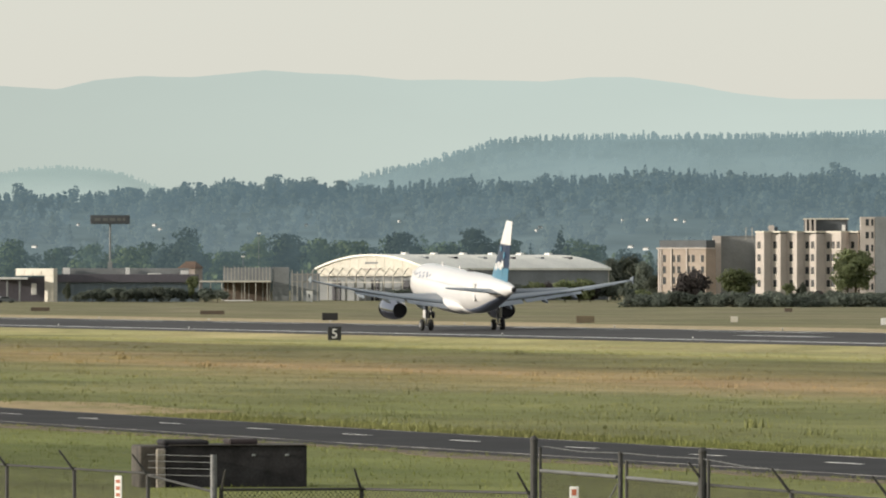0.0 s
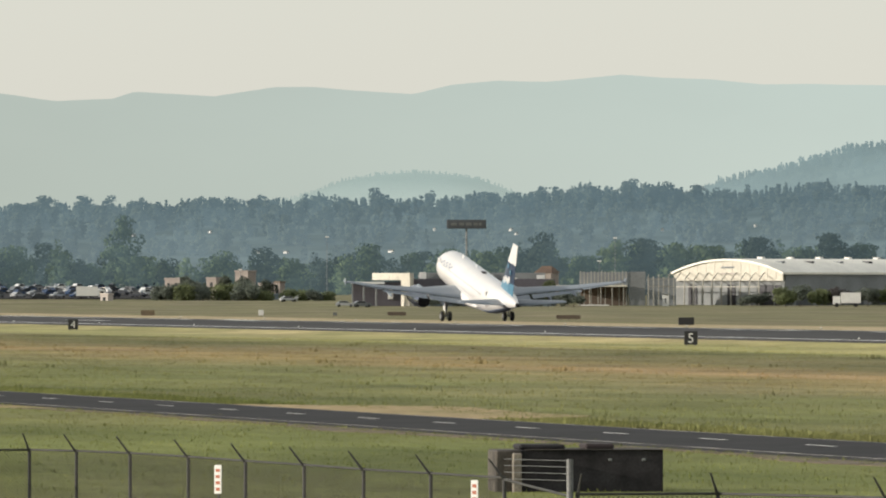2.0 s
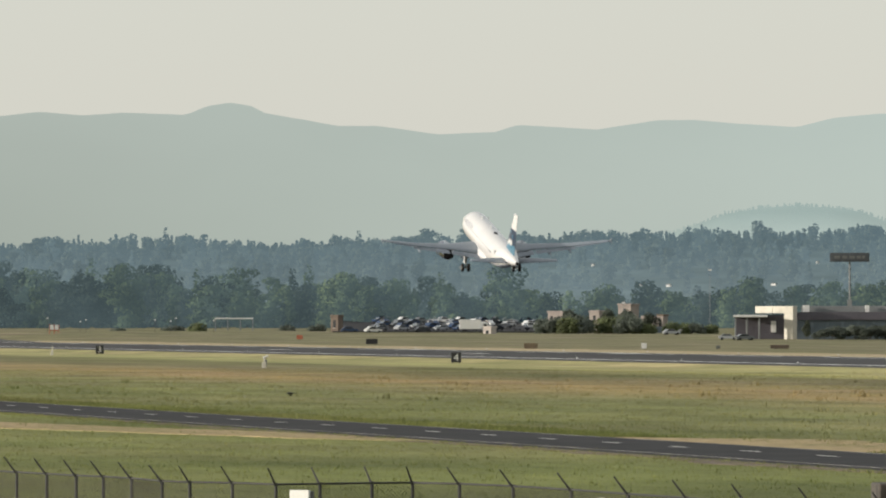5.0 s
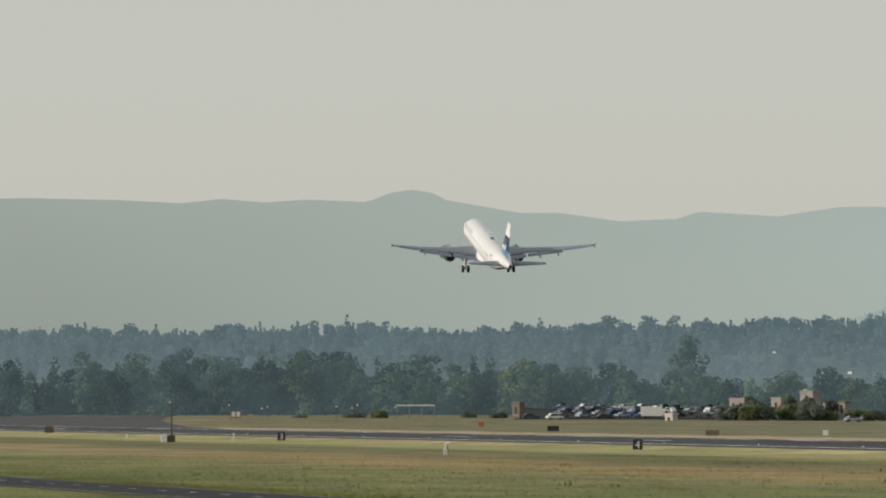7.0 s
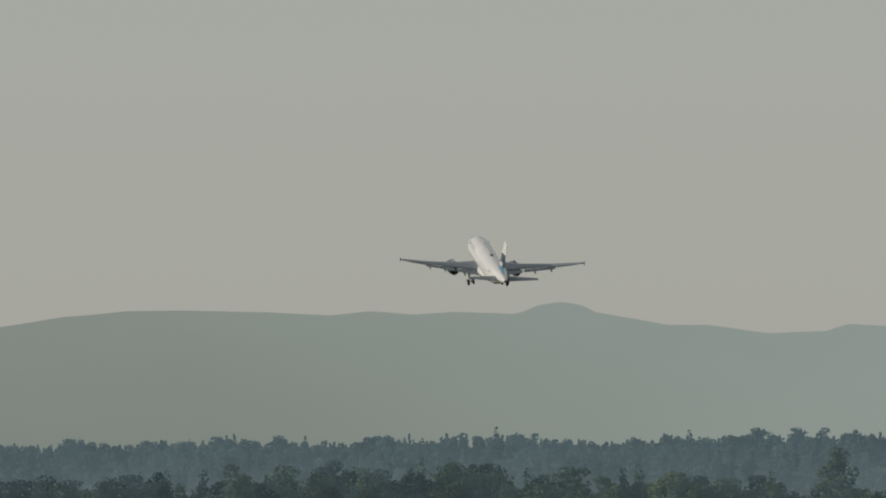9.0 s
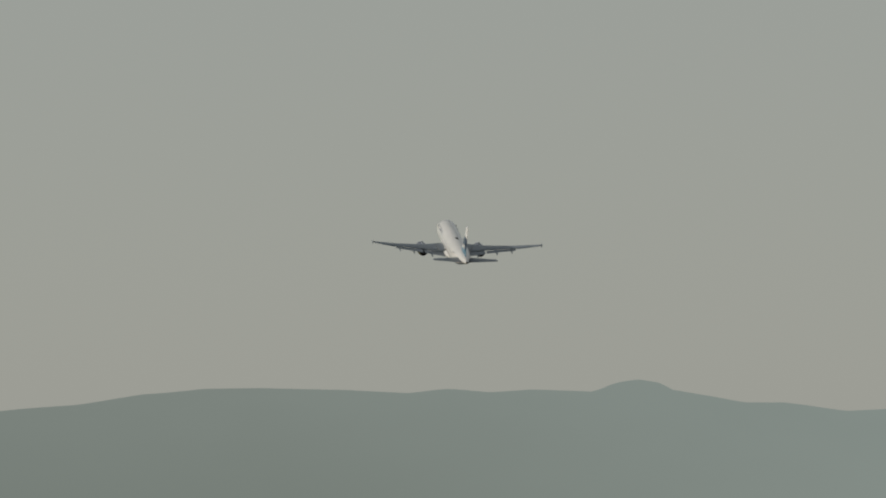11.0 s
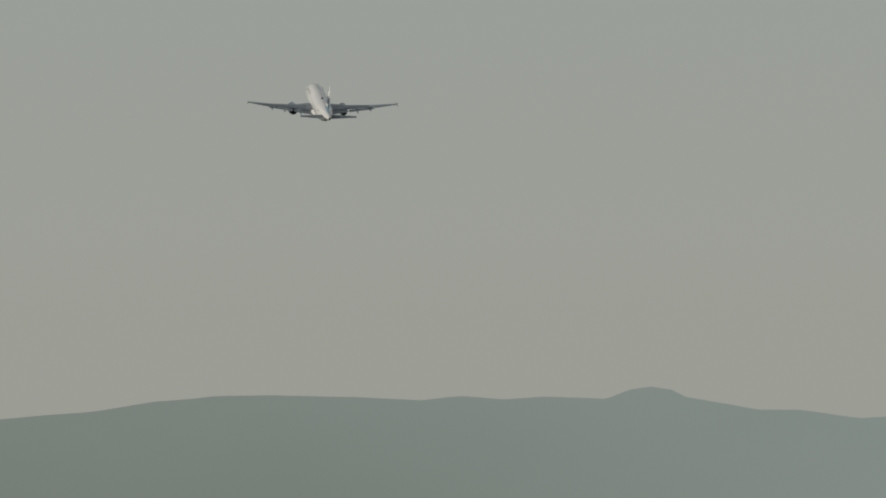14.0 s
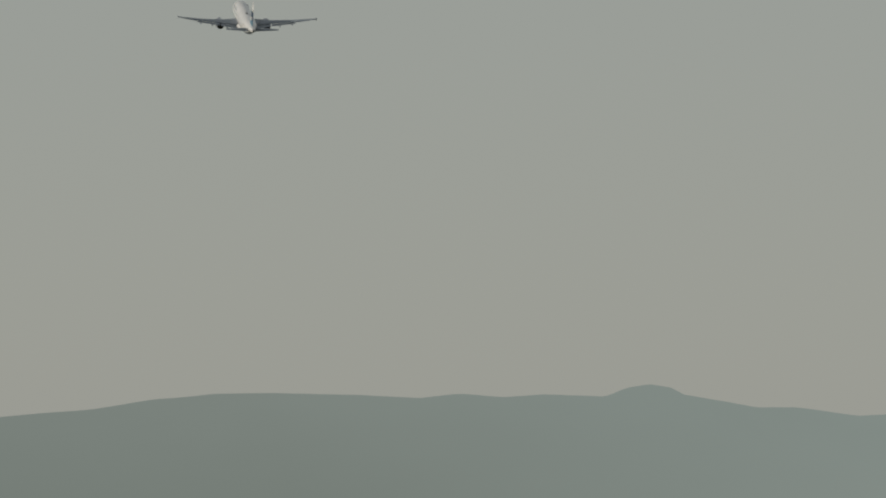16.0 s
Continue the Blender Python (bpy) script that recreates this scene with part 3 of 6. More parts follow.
        prof = [(8.1, 0.92), (8.25, 1.0), (8.0, 1.06), (7.2, 1.14), (6.2, 1.16), (5.0, 1.06), (4.0, 0.92), (3.3, 0.74)]
        bm = loft(bmesh.new(), [[(ex + p[0], p[1], p[2]) for p in ring(y, r, r, ez + (5 - y) * -0.02, 24)] for y, r in prof], cap=False)
        nac = part("engine_nacelle", bm, M_NACELLE, wing, "polished dark blue engine nacelle", True)
        bm = loft(bmesh.new(), [[(ex + p[0], p[1], p[2]) for p in ring(y, r, r, ez + 0.03, 20)] for y, r in ((3.32, 0.72), (4.6, 0.62), (5.0, 0.6))])
        part("exhaust_nozzle", bm, M_DARK, nac, "dark exhaust nozzle")
        bm = loft(bmesh.new(), [[(ex + p[0], p[1], p[2]) for p in ring(y, r, r, ez - 0.05, 20)] for y, r in ((8.0, 0.93), (7.4, 0.9), (7.3, 0.3))])
        part("fan", bm, M_DARK, nac, "dark engine fan")
        bm = loft(bmesh.new(), [[(ex + p[0], p[1], p[2]) for p in ring(y, r, r, ez, 24)] for y, r in ((8.05, 0.93), (8.26, 1.0), (8.02, 1.09), (7.8, 1.13))], cap=False)
        part("inlet_lip", bm, M_CHROME, nac, "bare metal inlet lip", True)
        bm = bmesh.new()
        box(bm, ex - 0.17, ex + 0.17, 2.0, 6.8, ez + 0.95, -0.85, bevel=0.06)
        part("pylon", bm, M_WINGGREY, wing)
        # tailplane
        secs = [(0.5, -13.3, 3.9, 0.55, 0.9, 0), (6.2, -16.5, 1.5, 1.08, 0.8, 0), (6.4, -16.9, 1.1, 1.1, 0.6, 0)]
        tp = part("tailplane", loft(bmesh.new(), [foil(side * x, le, c, z, th, tw) for x, le, c, z, th, tw in secs]), M_WINGGREY, plane, "grey tailplane", True)
    # fin in four bands of colour, with a rudder behind
    def fin_at(z):
        a = (z - 1.6) / 6.3
        le = -11.0 - 5.6 * a
        te = -17.4 - 1.55 * a
        return le, te

    bands = [(1.3, 3.1, M_SKYBLUE), (3.1, 5.5, M_BLUE), (5.5, 7.92, M_WHITE)]
    fin = None
    for z0, z1, mt in bands:
        rings = []
        for z in (z0, z1):
            le, te = fin_at(z)
            c, w = le - te, 0.26 - 0.024 * z
            cut = te + 0.3 * c
            rings.append([(0, le, z), (w * 0.8, le - 0.12 * c, z), (w, le - 0.35 * c, z), (w * 0.75, cut, z), (-w * 0.75, cut, z), (-w, le - 0.35 * c, z), (-w * 0.8, le - 0.12 * c, z)])
        bm = loft(bmesh.new(), rings)
        nm = "fin" if fin is None else "fin_panel"
        ob = part(nm, bm, mt, plane if fin is None else fin, "blue tail fin" if fin is None else "fin panel of the tail pattern")
        fin = fin or ob
        rings = []
        for z in (z0, z1):
            le, te = fin_at(z)
            c, w = le - te, 0.26 - 0.024 * z
            cut = te + 0.29 * c
            rings.append([(w * 0.74, cut, z), (0.02, te, z), (-0.02, te, z), (-w * 0.74, cut, z)])
        part("rudder", loft(bmesh.new(), rings), mt, fin)
    for y, z in ((-13.6, 3.1), (-14.5, 3.35), (-15.3, 3.2), (-16.0, 3.5)):
        part("livery_block", box(bmesh.new(), -0.21, 0.21, y - 0.3, y + 0.3, z - 0.35, z + 0.35, bevel=0.03), M_WHITE, fin, "white livery block")
    for y, z, r in ((-15.4, 5.0, 0.3), (-16.5, 4.4, 0.32)):
        bm = bmesh.new()
        bmesh.ops.create_cone(bm, cap_ends=True, segments=14, radius1=r, radius2=r, depth=0.4, matrix=Matrix.Translation((0, y, z)) @ pose(0, 0, 0, 0, 90, 0))
        part("livery_disc", bm, M_SKYBLUE, fin, "pale blue disc of the tail pattern")
    # main gear legs, hinged at the wing so that they fold inwards
    gears = []
    for side in (-1, 1):
        g = new("main_gear")
        g.parent = plane
        g["label"] = "main landing gear leg with twin wheels"
        hx, hz = side * 3.8, -1.35
        g.location = (hx, 0, hz)
        bm = bmesh.new()
        rod(bm, (0, 0, 0.2), (0, 0, -1.5), 0.16, 10)
        rod(bm, (0, 0, -1.4), (0, 0, -2.25), 0.1, 10)
        rod(bm, (0, 0, -1.0), (-side * 1.3, 0.2, 0.1), 0.07, 8)
        rod(bm, (0, 0.12, -1.0), (0, 0.45, -1.5), 0.05, 6)
        rod(bm, (0, 0.45, -1.6), (0, 0.1, -2.15), 0.05, 6)
        part("strut", bm, M_STRUT, g, "grey gear strut")
        bm = rod(bmesh.new(), (-0.5, 0, -2.25), (0.5, 0, -2.25), 0.09, 10)
        part("axle", bm, M_STRUT, g)
        for q in (-1, 1):
            bm = loft(bmesh.new(), [[(q * 0.46 + p[1], p[0], p[2]) for p in ring(y, r, r, -2.25, 22)] for y, r in ((-0.2, 0.45), (-0.16, 0.55), (-0.08, 0.59), (0.08, 0.59), (0.16, 0.55), (0.2, 0.45))])
            wh = part("wheel", bm, M_TYRE, g, "black rubber tyre", True)
            bm = bmesh.new()
            bmesh.ops.create_cone(bm, cap_ends=True, segments=16, radius1=0.28, radius2=0.28, depth=0.44, matrix=Matrix.Translation((q * 0.46, 0, -2.25)) @ pose(0, 0, 0, 0, 90, 0))
            part("rim", bm, M_STRUT, wh)
        bm = box(bmesh.new(), side * 0.22, side * 0.27, -0.5, 0.5, -1.55, 0.1, bevel=0.02)
        part("gear_door", bm, M_WHITE, g, "white gear door")
        gears.append((g, side, hx, hz))
    ng = new("nose_gear")
    ng.parent = plane
    ng["label"] = "nose landing gear with twin wheels"
    ng.location = (0, 12.6, -1.7)
    part("strut", rod(bmesh.new(), (0, 0, 0.2), (0, 0.1, -1.65), 0.1, 10), M_STRUT, ng)
    for q in (-1, 1):
        bm = loft(bmesh.new(), [[(q * 0.25 + p[1], 0.1 + p[0], p[2]) for p in ring(y, r, r, -1.65, 18)] for y, r in ((-0.11, 0.3), (-0.07, 0.37), (0.07, 0.37), (0.11, 0.3))])
        part("wheel", bm, M_TYRE, ng, "black rubber tyre", True)
    for q in (-1, 1):
        part("gear_door", box(bmesh.new(), q * 0.42, q * 0.46, -0.5, 1.3, -0.75, 0.0), M_WHITE, ng)
    return plane, gears, ng


M_CABINGLASS = material("cabin_window_grey", (0.5, 0.52, 0.55), 0.25, 0, 0.1, 1, 0.05)
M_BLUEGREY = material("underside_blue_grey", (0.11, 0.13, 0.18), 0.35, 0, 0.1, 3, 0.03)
M_STRUT = material("gear_grey", (0.3, 0.3, 0.3), 0.5, 0.3, 0.2, 0.5, 0.1)
M_NACELLE = material("nacelle_blue", (0.3, 0.31, 0.37), 0.09, 1.0, 0.1, 1.5, 0.05)
airplane, main_gears, nose_gear = airliner()


# ---- trees ----
M_LEAF = material("broad_leaf", (0.12, 0.14, 0.1), 0.75, 0, 0.4, 5, 0.3, random_tint=0.25)
M_LEAF_FRESH = material("fresh_leaf", (0.2, 0.235, 0.11), 0.75, 0, 0.35, 5, 0.3, random_tint=0.2)
M_LEAF_DARK = material("dark_needle", (0.15, 0.175, 0.14), 0.8, 0, 0.35, 4, 0.3, random_tint=0.25)
M_LEAF_DUSKY = material("dusky_leaf", (0.09, 0.078, 0.076), 0.8, 0, 0.35, 4, 0.3, random_tint=0.2)


def let_light_through(m):
    """Thin leaves pass some of the light that falls on their far side."""
    n, l = m.node_tree.nodes, m.node_tree.links
    b, out = n["Principled BSDF"], n["Material Output"]
    tr, mx = n.new("ShaderNodeBsdfTranslucent"), n.new("ShaderNodeMixShader")
    l.new(b.inputs["Base Color"].links[0].from_socket, tr.inputs["Color"])
    mx.inputs[0].default_value = 0.5
    l.new(b.outputs[0], mx.inputs[1])
    l.new(tr.outputs[0], mx.inputs[2])
    l.new(mx.outputs[0], out.inputs[0])


for m_ in (M_LEAF, M_LEAF_FRESH, M_LEAF_DARK, M_LEAF_DUSKY):
    let_light_through(m_)


def leaves(rnd, blobs, count, size):
    """Leaf clumps: small bent quads scattered in and on the blobs (x, y, z, rx, rz)."""
    v, f = [], []
    weights = [b[3] * b[3] for b in blobs]
    for b in rnd.choices(blobs, weights, k=count):
        n = Vector((rnd.gauss(0, 1), rnd.gauss(0, 1), rnd.gauss(0, 1))).normalized()
        r = rnd.uniform(0.72, 1.06) if rnd.random() < 0.8 else rnd.uniform(0.3, 0.8)
        c = Vector((b[0] + n.x * b[3] * r, b[1] + n.y * b[3] * r, b[2] + n.z * b[4] * r))
        t = Vector((rnd.gauss(0, 1), rnd.gauss(0, 1), rnd.gauss(0, 1)))
        nn = (n + t * 0.45).normalized()
        a = nn.orthogonal().normalized() * size * rnd.uniform(0.6, 1.35)
        w = nn.cross(a)
        k = len(v)
        v += [c - a, c - w * rnd.uniform(0.5, 1), c + a, c + w * rnd.uniform(0.5, 1) - nn * size * 0.4]
        f.append((k, k + 1, k + 2, k + 3))
    return v, f


def tree(name, seed, kind, mat, label, category="tree"):
    """A tree one metre high (scaled when it is planted), with trunk, limbs and crown."""
    rnd = random.Random(seed)
    t = thing(name, (0, 0, 0), label, category, "trees along the airfield boundary")
    blobs = []
    if kind == "round":
        for _ in range(15):
            a, r = rnd.uniform(0, 6.28), rnd.uniform(0.0, 0.24)
            z = rnd.uniform(0.3, 0.84)
            q = rnd.uniform(0.1, 0.17)
            r *= 1 - max(0, z - 0.6) * 1.6
            blobs.append((r * math.cos(a), r * math.sin(a), z, q, q * rnd.uniform(0.8, 1.1)))
    elif kind == "poplar":
        for i in range(16):
            z = 0.12 + 0.8 * i / 15
            q = 0.115 * math.sin(min(1, z * 1.1) * math.pi * 0.8 + 0.35) + 0.03
            a = rnd.uniform(0, 6.28)
            blobs.append((0.06 * math.cos(a), 0.06 * math.sin(a), z, q, 0.1))
    elif kind == "conifer":
        for i in range(13):
            z = 0.1 + 0.84 * i / 12
            q = 0.19 * (1 - z) + 0.015
            for _ in range(2):
                a = rnd.uniform(0, 6.28)
                blobs.append((q * 0.5 * math.cos(a), q * 0.5 * math.sin(a), z, q * rnd.uniform(0.7, 1.1), 0.05))
    else:
        for _ in range(12):
            a, r = rnd.uniform(0, 6.28), rnd.uniform(0.0, 0.5)
            q = rnd.uniform(0.22, 0.36)
            blobs.append((r * math.cos(a), r * math.sin(a), rnd.uniform(0.25, 0.66), q, q * 0.85))
    bm = bmesh.new()
    top = 0.8 if kind != "bush" else 0.4
    rod(bm, (0, 0, -0.02), (0, 0, top), 0.02, 7, 0.005)
    for b in blobs[:6]:
        rod(bm, (0, 0, max(0.06, b[2] - 0.2)), (b[0], b[1], b[2]), 0.009, 5, 0.003)
    part("trunk", bm, M_BARK, t)
    v, f = leaves(rnd, blobs, 2300 if kind != "bush" else 1500, 0.026 if kind != "bush" else 0.055)
    soup("crown", v, f, mat, t)
    return t


STOCK = [
    tree("broadleaf_tree", 21, "round", M_LEAF, "full green broadleaf tree at the airfield edge"),
    tree("broadleaf_tree", 22, "round", M_LEAF, "full green broadleaf tree at the airfield edge"),
    tree("broadleaf_tree", 23, "round", M_LEAF_FRESH, "light green broadleaf tree in the sun"),
    tree("broadleaf_tree", 24, "round", M_LEAF_DARK, "dark leafy tree with a rounded crown"),
    tree("poplar_tree", 25, "poplar", M_LEAF, "tall narrow green poplar tree"),
    tree("poplar_tree", 26, "poplar", M_LEAF_FRESH, "tall narrow light green poplar tree"),
    tree("conifer_tree", 27, "conifer", M_LEAF_DARK, "dark pointed conifer tree"),
    tree("conifer_tree", 28, "conifer", M_LEAF_DARK, "dark pointed conifer tree"),
    tree("shrub", 29, "bush", M_LEAF_FRESH, "light green rounded shrub", "shrub"),
    tree("shrub", 30, "bush", M_LEAF_DARK, "dark green rounded shrub", "shrub"),
    tree("shrub", 31, "bush", M_LEAF_DUSKY, "dusky reddish brown shrub", "shrub"),
]
used_stock = set()


def plant(k, u, d, height, wide=1.0, z=0.0, turn=0.0):
    src = STOCK[k]
    m = Matrix.Translation(spot(u, d, z)) @ pose(0, 0, 0, 0, 0, turn)
    if k in used_stock:
        ob = copy_thing(src, m)
    else:
        used_stock.add(k)
        ob = src
        ob.matrix_basis = m
    ob.scale = (height * wide, height * wide, height)
    return ob


rnd = random.Random(77)
BELT = [(-2300, 428), (-1893, 418), (-1600, 402), (-1300, 390), (-1000, 394), (-800, 400), (-600, 417), (-450, 420), (-300, 442), (-100, 434), (50, 428), (180, 420), (300, 425), (500, 420), (700, 414), (900, 412), (1100, 428), (1300, 440), (1700, 440)]


def belt_height(u, d):
    return lift(float(np.interp(u, [p[0] for p in BELT], [p[1] for p in BELT])), d)


# trees that stand out of the boundary belt: bearing, dip of the top, kind, breadth
MARKED = [(-408, 366, 4, 1.3), (-1085, 396, 1, 1.1), (290, 424, 6, 1.3), (318, 421, 7, 1.2), (330, 399, 3, 0.95), (455, 413, 5, 1.9), (510, 408, 3, 1.1), (560, 415, 2, 0.95), (620, 422, 2, 1.2), (690, 424, 6, 1.3), (712, 404, 3, 1.0), (735, 420, 7, 1.3), (845, 397, 3, 1.15),
          (905, 418, 0, 1.2), (992, 402, 6, 1.4), (1040, 427, 0, 1.2), (190, 440, 4, 1.2), (225, 432, 2, 0.9), (-230, 432, 0, 1.0), (-160, 425, 3, 1.0), (400, 440, 0, 1.2), (255, 446, 2, 0.8), (650, 437, 5, 1.4), (790, 430, 1, 1.0), (20, 418, 0, 1.0), (100, 436, 4, 1.3)]
u = 1120.0
while u < 1750:
    d = rnd.uniform(2480, 2640)
    h = belt_height(u, d) * rnd.choice((0.66, 0.78, 0.86, 0.94, 1.04))
    plant(rnd.choice((0, 1, 2, 3, 4, 6)), u, d, h, rnd.uniform(0.85, 1.15), 0, rnd.uniform(0, 360))
    u += rnd.uniform(70, 140)
# dense woods round and behind the single trees, with haze painted into their leaves
WOODS = {"dark": [], "green": [], "fresh": []}
for u, v, k, w in MARKED:
    h, p = lift(v, 2540), spot(u, 2540)
    tone = "dark" if k in (3, 6, 7) else ("fresh" if k in (2, 5) else "green")
    form = 0.1 if k in (6, 7) else (0.85 if k in (4, 5) else 0.5)
    WOODS[tone] += crown_blobs(rnd, p.x, p.y, 0.0, h, h * w * (0.2 if k > 3 else 0.29), form, 3)
for i in range(460):
    u = -2300 + 4200 * (i + rnd.random()) / 460
    d = rnd.choice((rnd.uniform(2560, 2640), rnd.uniform(2700, 2860)))
    h = belt_height(u, d) * rnd.uniform(0.55, 0.93 if d < 2650 else 1.04)
    p = spot(u, d)
    tone = rnd.choice(("dark", "dark", "green", "green", "green", "fresh") if u > -900 else ("dark", "dark", "dark", "green", "dark", "green", "green"))
    WOODS[tone] += crown_blobs(rnd, p.x, p.y, 0.0, h, h * rnd.uniform(0.26, 0.4), rnd.random())
# a faint emission in the leaves stands in for haze light
HAZE_GLOW = ((0.056, 0.078, 0.085), (0.058, 0.083, 0.093), 0, 25, 18)
for tone, leaf, label in (("dark", (0.02, 0.026, 0.018), "dark woods of conifers and dark crowns with painted haze behind the airfield"), ("green", (0.044, 0.06, 0.03), "dense green woods with painted haze behind the airfield"), ("fresh", (0.074, 0.096, 0.042), "light green crowns with painted haze in the woods behind the airfield")):
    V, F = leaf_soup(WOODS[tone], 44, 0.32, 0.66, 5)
    tagged(soup("backdrop_woods_" + tone, V.tolist(), F.tolist(), painted_haze_material("painted_haze_woods_" + tone, *HAZE_GLOW, leaf, 0.3)), label, "backdrop", kind="structure")


# ---- buildings ----
def site(u, d, turn=0.0, z=0.0):
    """A frame at the bearing u: local x to the right across the line of sight, y away from the camera, turned clockwise by `turn` degrees."""
    return Matrix.Translation(spot(u, d, z)) @ pose(0, 0, 0, 0, 0, -math.degrees((u + U0) / K) - turn)


def building(name, m, label, category, group=""):
    e = new(name)
    e.matrix_basis = m
    return tagged(e, label, category, group)


def block(name, parent, mat, x0, x1, y0, y1, z0, z1, label="", bevel=0.05):
    return part(name, box(bmesh.new(), x0, x1, y0, y1, z0, z1, bevel=bevel), mat, parent, label)


def arched_hangar():
    W, L = 33.5, 73.0
    m = site(756, 2085, 38)
    h = building("hangar", m, "cream hangar with a long pale barrel roof and open front", "hangar")
    # local: x along the front from -W to 0, y along the length
    n = 20
    eave, rise = 8.2, 3.3

    def arc(y, grow=0.0, drop=0.0):
        return [(-W / 2 + (W / 2 + grow) * math.sin(a), y, eave - drop + rise * (math.cos(a * 1.0) - math.cos(0.45)) / (1 - math.cos(0.45))) for a in [(-1 + 2 * i / n) * 0.45 for i in range(n + 1)]]

    def arc2(y, grow=0.0, drop=0.0):
        return [(-W / 2 + (W / 2 + grow) * math.sin(a) / math.sin(0.45), p[1], p[2]) for a, p in zip([(-1 + 2 * i / n) * 0.45 for i in range(n + 1)], arc(y, 0, drop))]

    bm = bmesh.new()
    loft(bm, [arc2(-0.8, 0.5) + arc2(-0.8, 0.5, 0.5)[::-1], arc2(L, 0.5) + arc2(L, 0.5, 0.5)[::-1]])
    roof = part("roof", bm, M_ROOF, h, "pale barrel-vaulted metal roof", False)
    bm = bmesh.new()
    face = [(-W, -0.3, 6.2), (0, -0.3, 6.2)] + [(x, -0.3, z) for x, y, z in arc2(0, 0, 0.5)[::-1]]
    back = [(x, 0.2, z) for x, y, z in face]
    loft(bm, [face, back])
    gable = part("gable", bm, M_CREAM, h, "cream panelled gable")
    for k in range(12):
        x = -W + 2 + k * (W - 4) / 11
        part("seam", box(bmesh.new(), x - 0.06, x + 0.06, -0.36, -0.3, 6.3, 8.3 + rise * (1 - ((x + W / 2) / (W / 2)) ** 2) - 0.4), M_CREAM, gable)
    block("louvre", gable, M_GREYWALL, -W / 2 - 2, -W / 2 + 2, -0.42, -0.3, 9.2, 9.6, "", 0.02)
    block("louvre", gable, M_TAN, -W / 2 - 2.2, -W / 2 + 3, -0.45, -0.3, 7.7, 8.1, "", 0.02)
    # front columns with raking struts, and doors set back
    for k in range(11):
        x = -W + 1.0 + k * (W - 5.0) / 10
        c = part("column", rod(bmesh.new(), (x, -4.5, 0), (x, -4.5, 6.4), 0.16, 8), M_STEELPALE, h, "pale steel column")
        part("strut", rod(bmesh.new(), (x, -4.5, 6.3), (x - 1.6, -0.4, 8.1), 0.12, 6), M_STEELPALE, c)
    part("beam", box(bmesh.new(), -W + 0.6, -3.6, -4.6, -4.4, 4.6, 4.85), M_STEELPALE, h)
    block("front_wall", h, M_GREYPALE, -W, 0, 0.6, 1.0, 0, 6.3, "pale grey front wall")
    for x, w in ((-W + 4, 2.6), (-W + 16, 2.4), (-8, 4.5), (-3, 2)):
        block("door", h, M_DARK, x, x + w, 0.4, 0.62, 0, 5.2, "dark doorway", 0.03)
    block("side_wall", h, M_GREYWALL, -0.4, 0, 1.0, L - 0.5, 0, eave + 0.1, "grey side wall")
    block("side_wall", h, M_GREYWALL, -W, -W + 0.4, 1.0, L - 0.5, 0, eave + 0.1)
    bm = bmesh.new()
    face = [(-W, L - 0.6, 0), (0, L - 0.6, 0)] + [(x, L - 0.6, z) for x, y, z in arc2(0, 0, 0.5)[::-1]]
    loft(bm, [face, [(x, L - 0.2, z) for x, y, z in face]])
    part("rear_wall", bm, M_CREAM, h)
    for k in range(6):
        y = 8 + k * 11.5
        x = -W / 2 + 9
        a = math.asin((x + W / 2) / (W / 2) * math.sin(0.45)) / 1.0
        z = eave + rise * (math.cos(a) - math.cos(0.45)) / (1 - math.cos(0.45))
        block("roof_vent", roof, M_DARK if k % 2 else M_GREYWALL, x - 1.2, x + 1.0, y, y + 1.3, z - 0.5, z + 0.35, "small roof ventilator")
        block("roof_vent", roof, M_WHITEPANEL, -W / 2 - 0.8, -W / 2 + 0.8, y + 4, y + 5.2, eave + rise - 0.2, eave + rise + 0.45)
    for k in range(7):
        y = 5 + 10 * k
        block("wall_panel", h, M_GREYDARK, 0.0, 0.06, y, y + 6.5, 0.2, 3.4, "darker wall panel", 0.01)


M_STEELPALE = material("pale_steel", (0.36, 0.345, 0.3), 0.6, 0.1, 0.2, 1, 0.1)
M_GREYPALE = material("pale_grey_wall", (0.22, 0.23, 0.23), 0.8, 0, 0.2, 5, 0.1)
M_GREYDARK = material("dark_grey_panel", (0.07, 0.078, 0.085), 0.7, 0, 0.2, 3, 0.1)
M_PLUM = material("dark_plum_fascia", (0.1, 0.092, 0.11), 0.7, 0, 0.2, 6, 0.1)
M_BLUEGLASS = material("bluish_glazing", (0.1, 0.13, 0.15), 0.3, 0, 0.2, 4, 0.05)
M_TEAL = material("bluish_cladding", (0.14, 0.175, 0.2), 0.5, 0, 0.25, 6, 0.1)
arched_hangar()


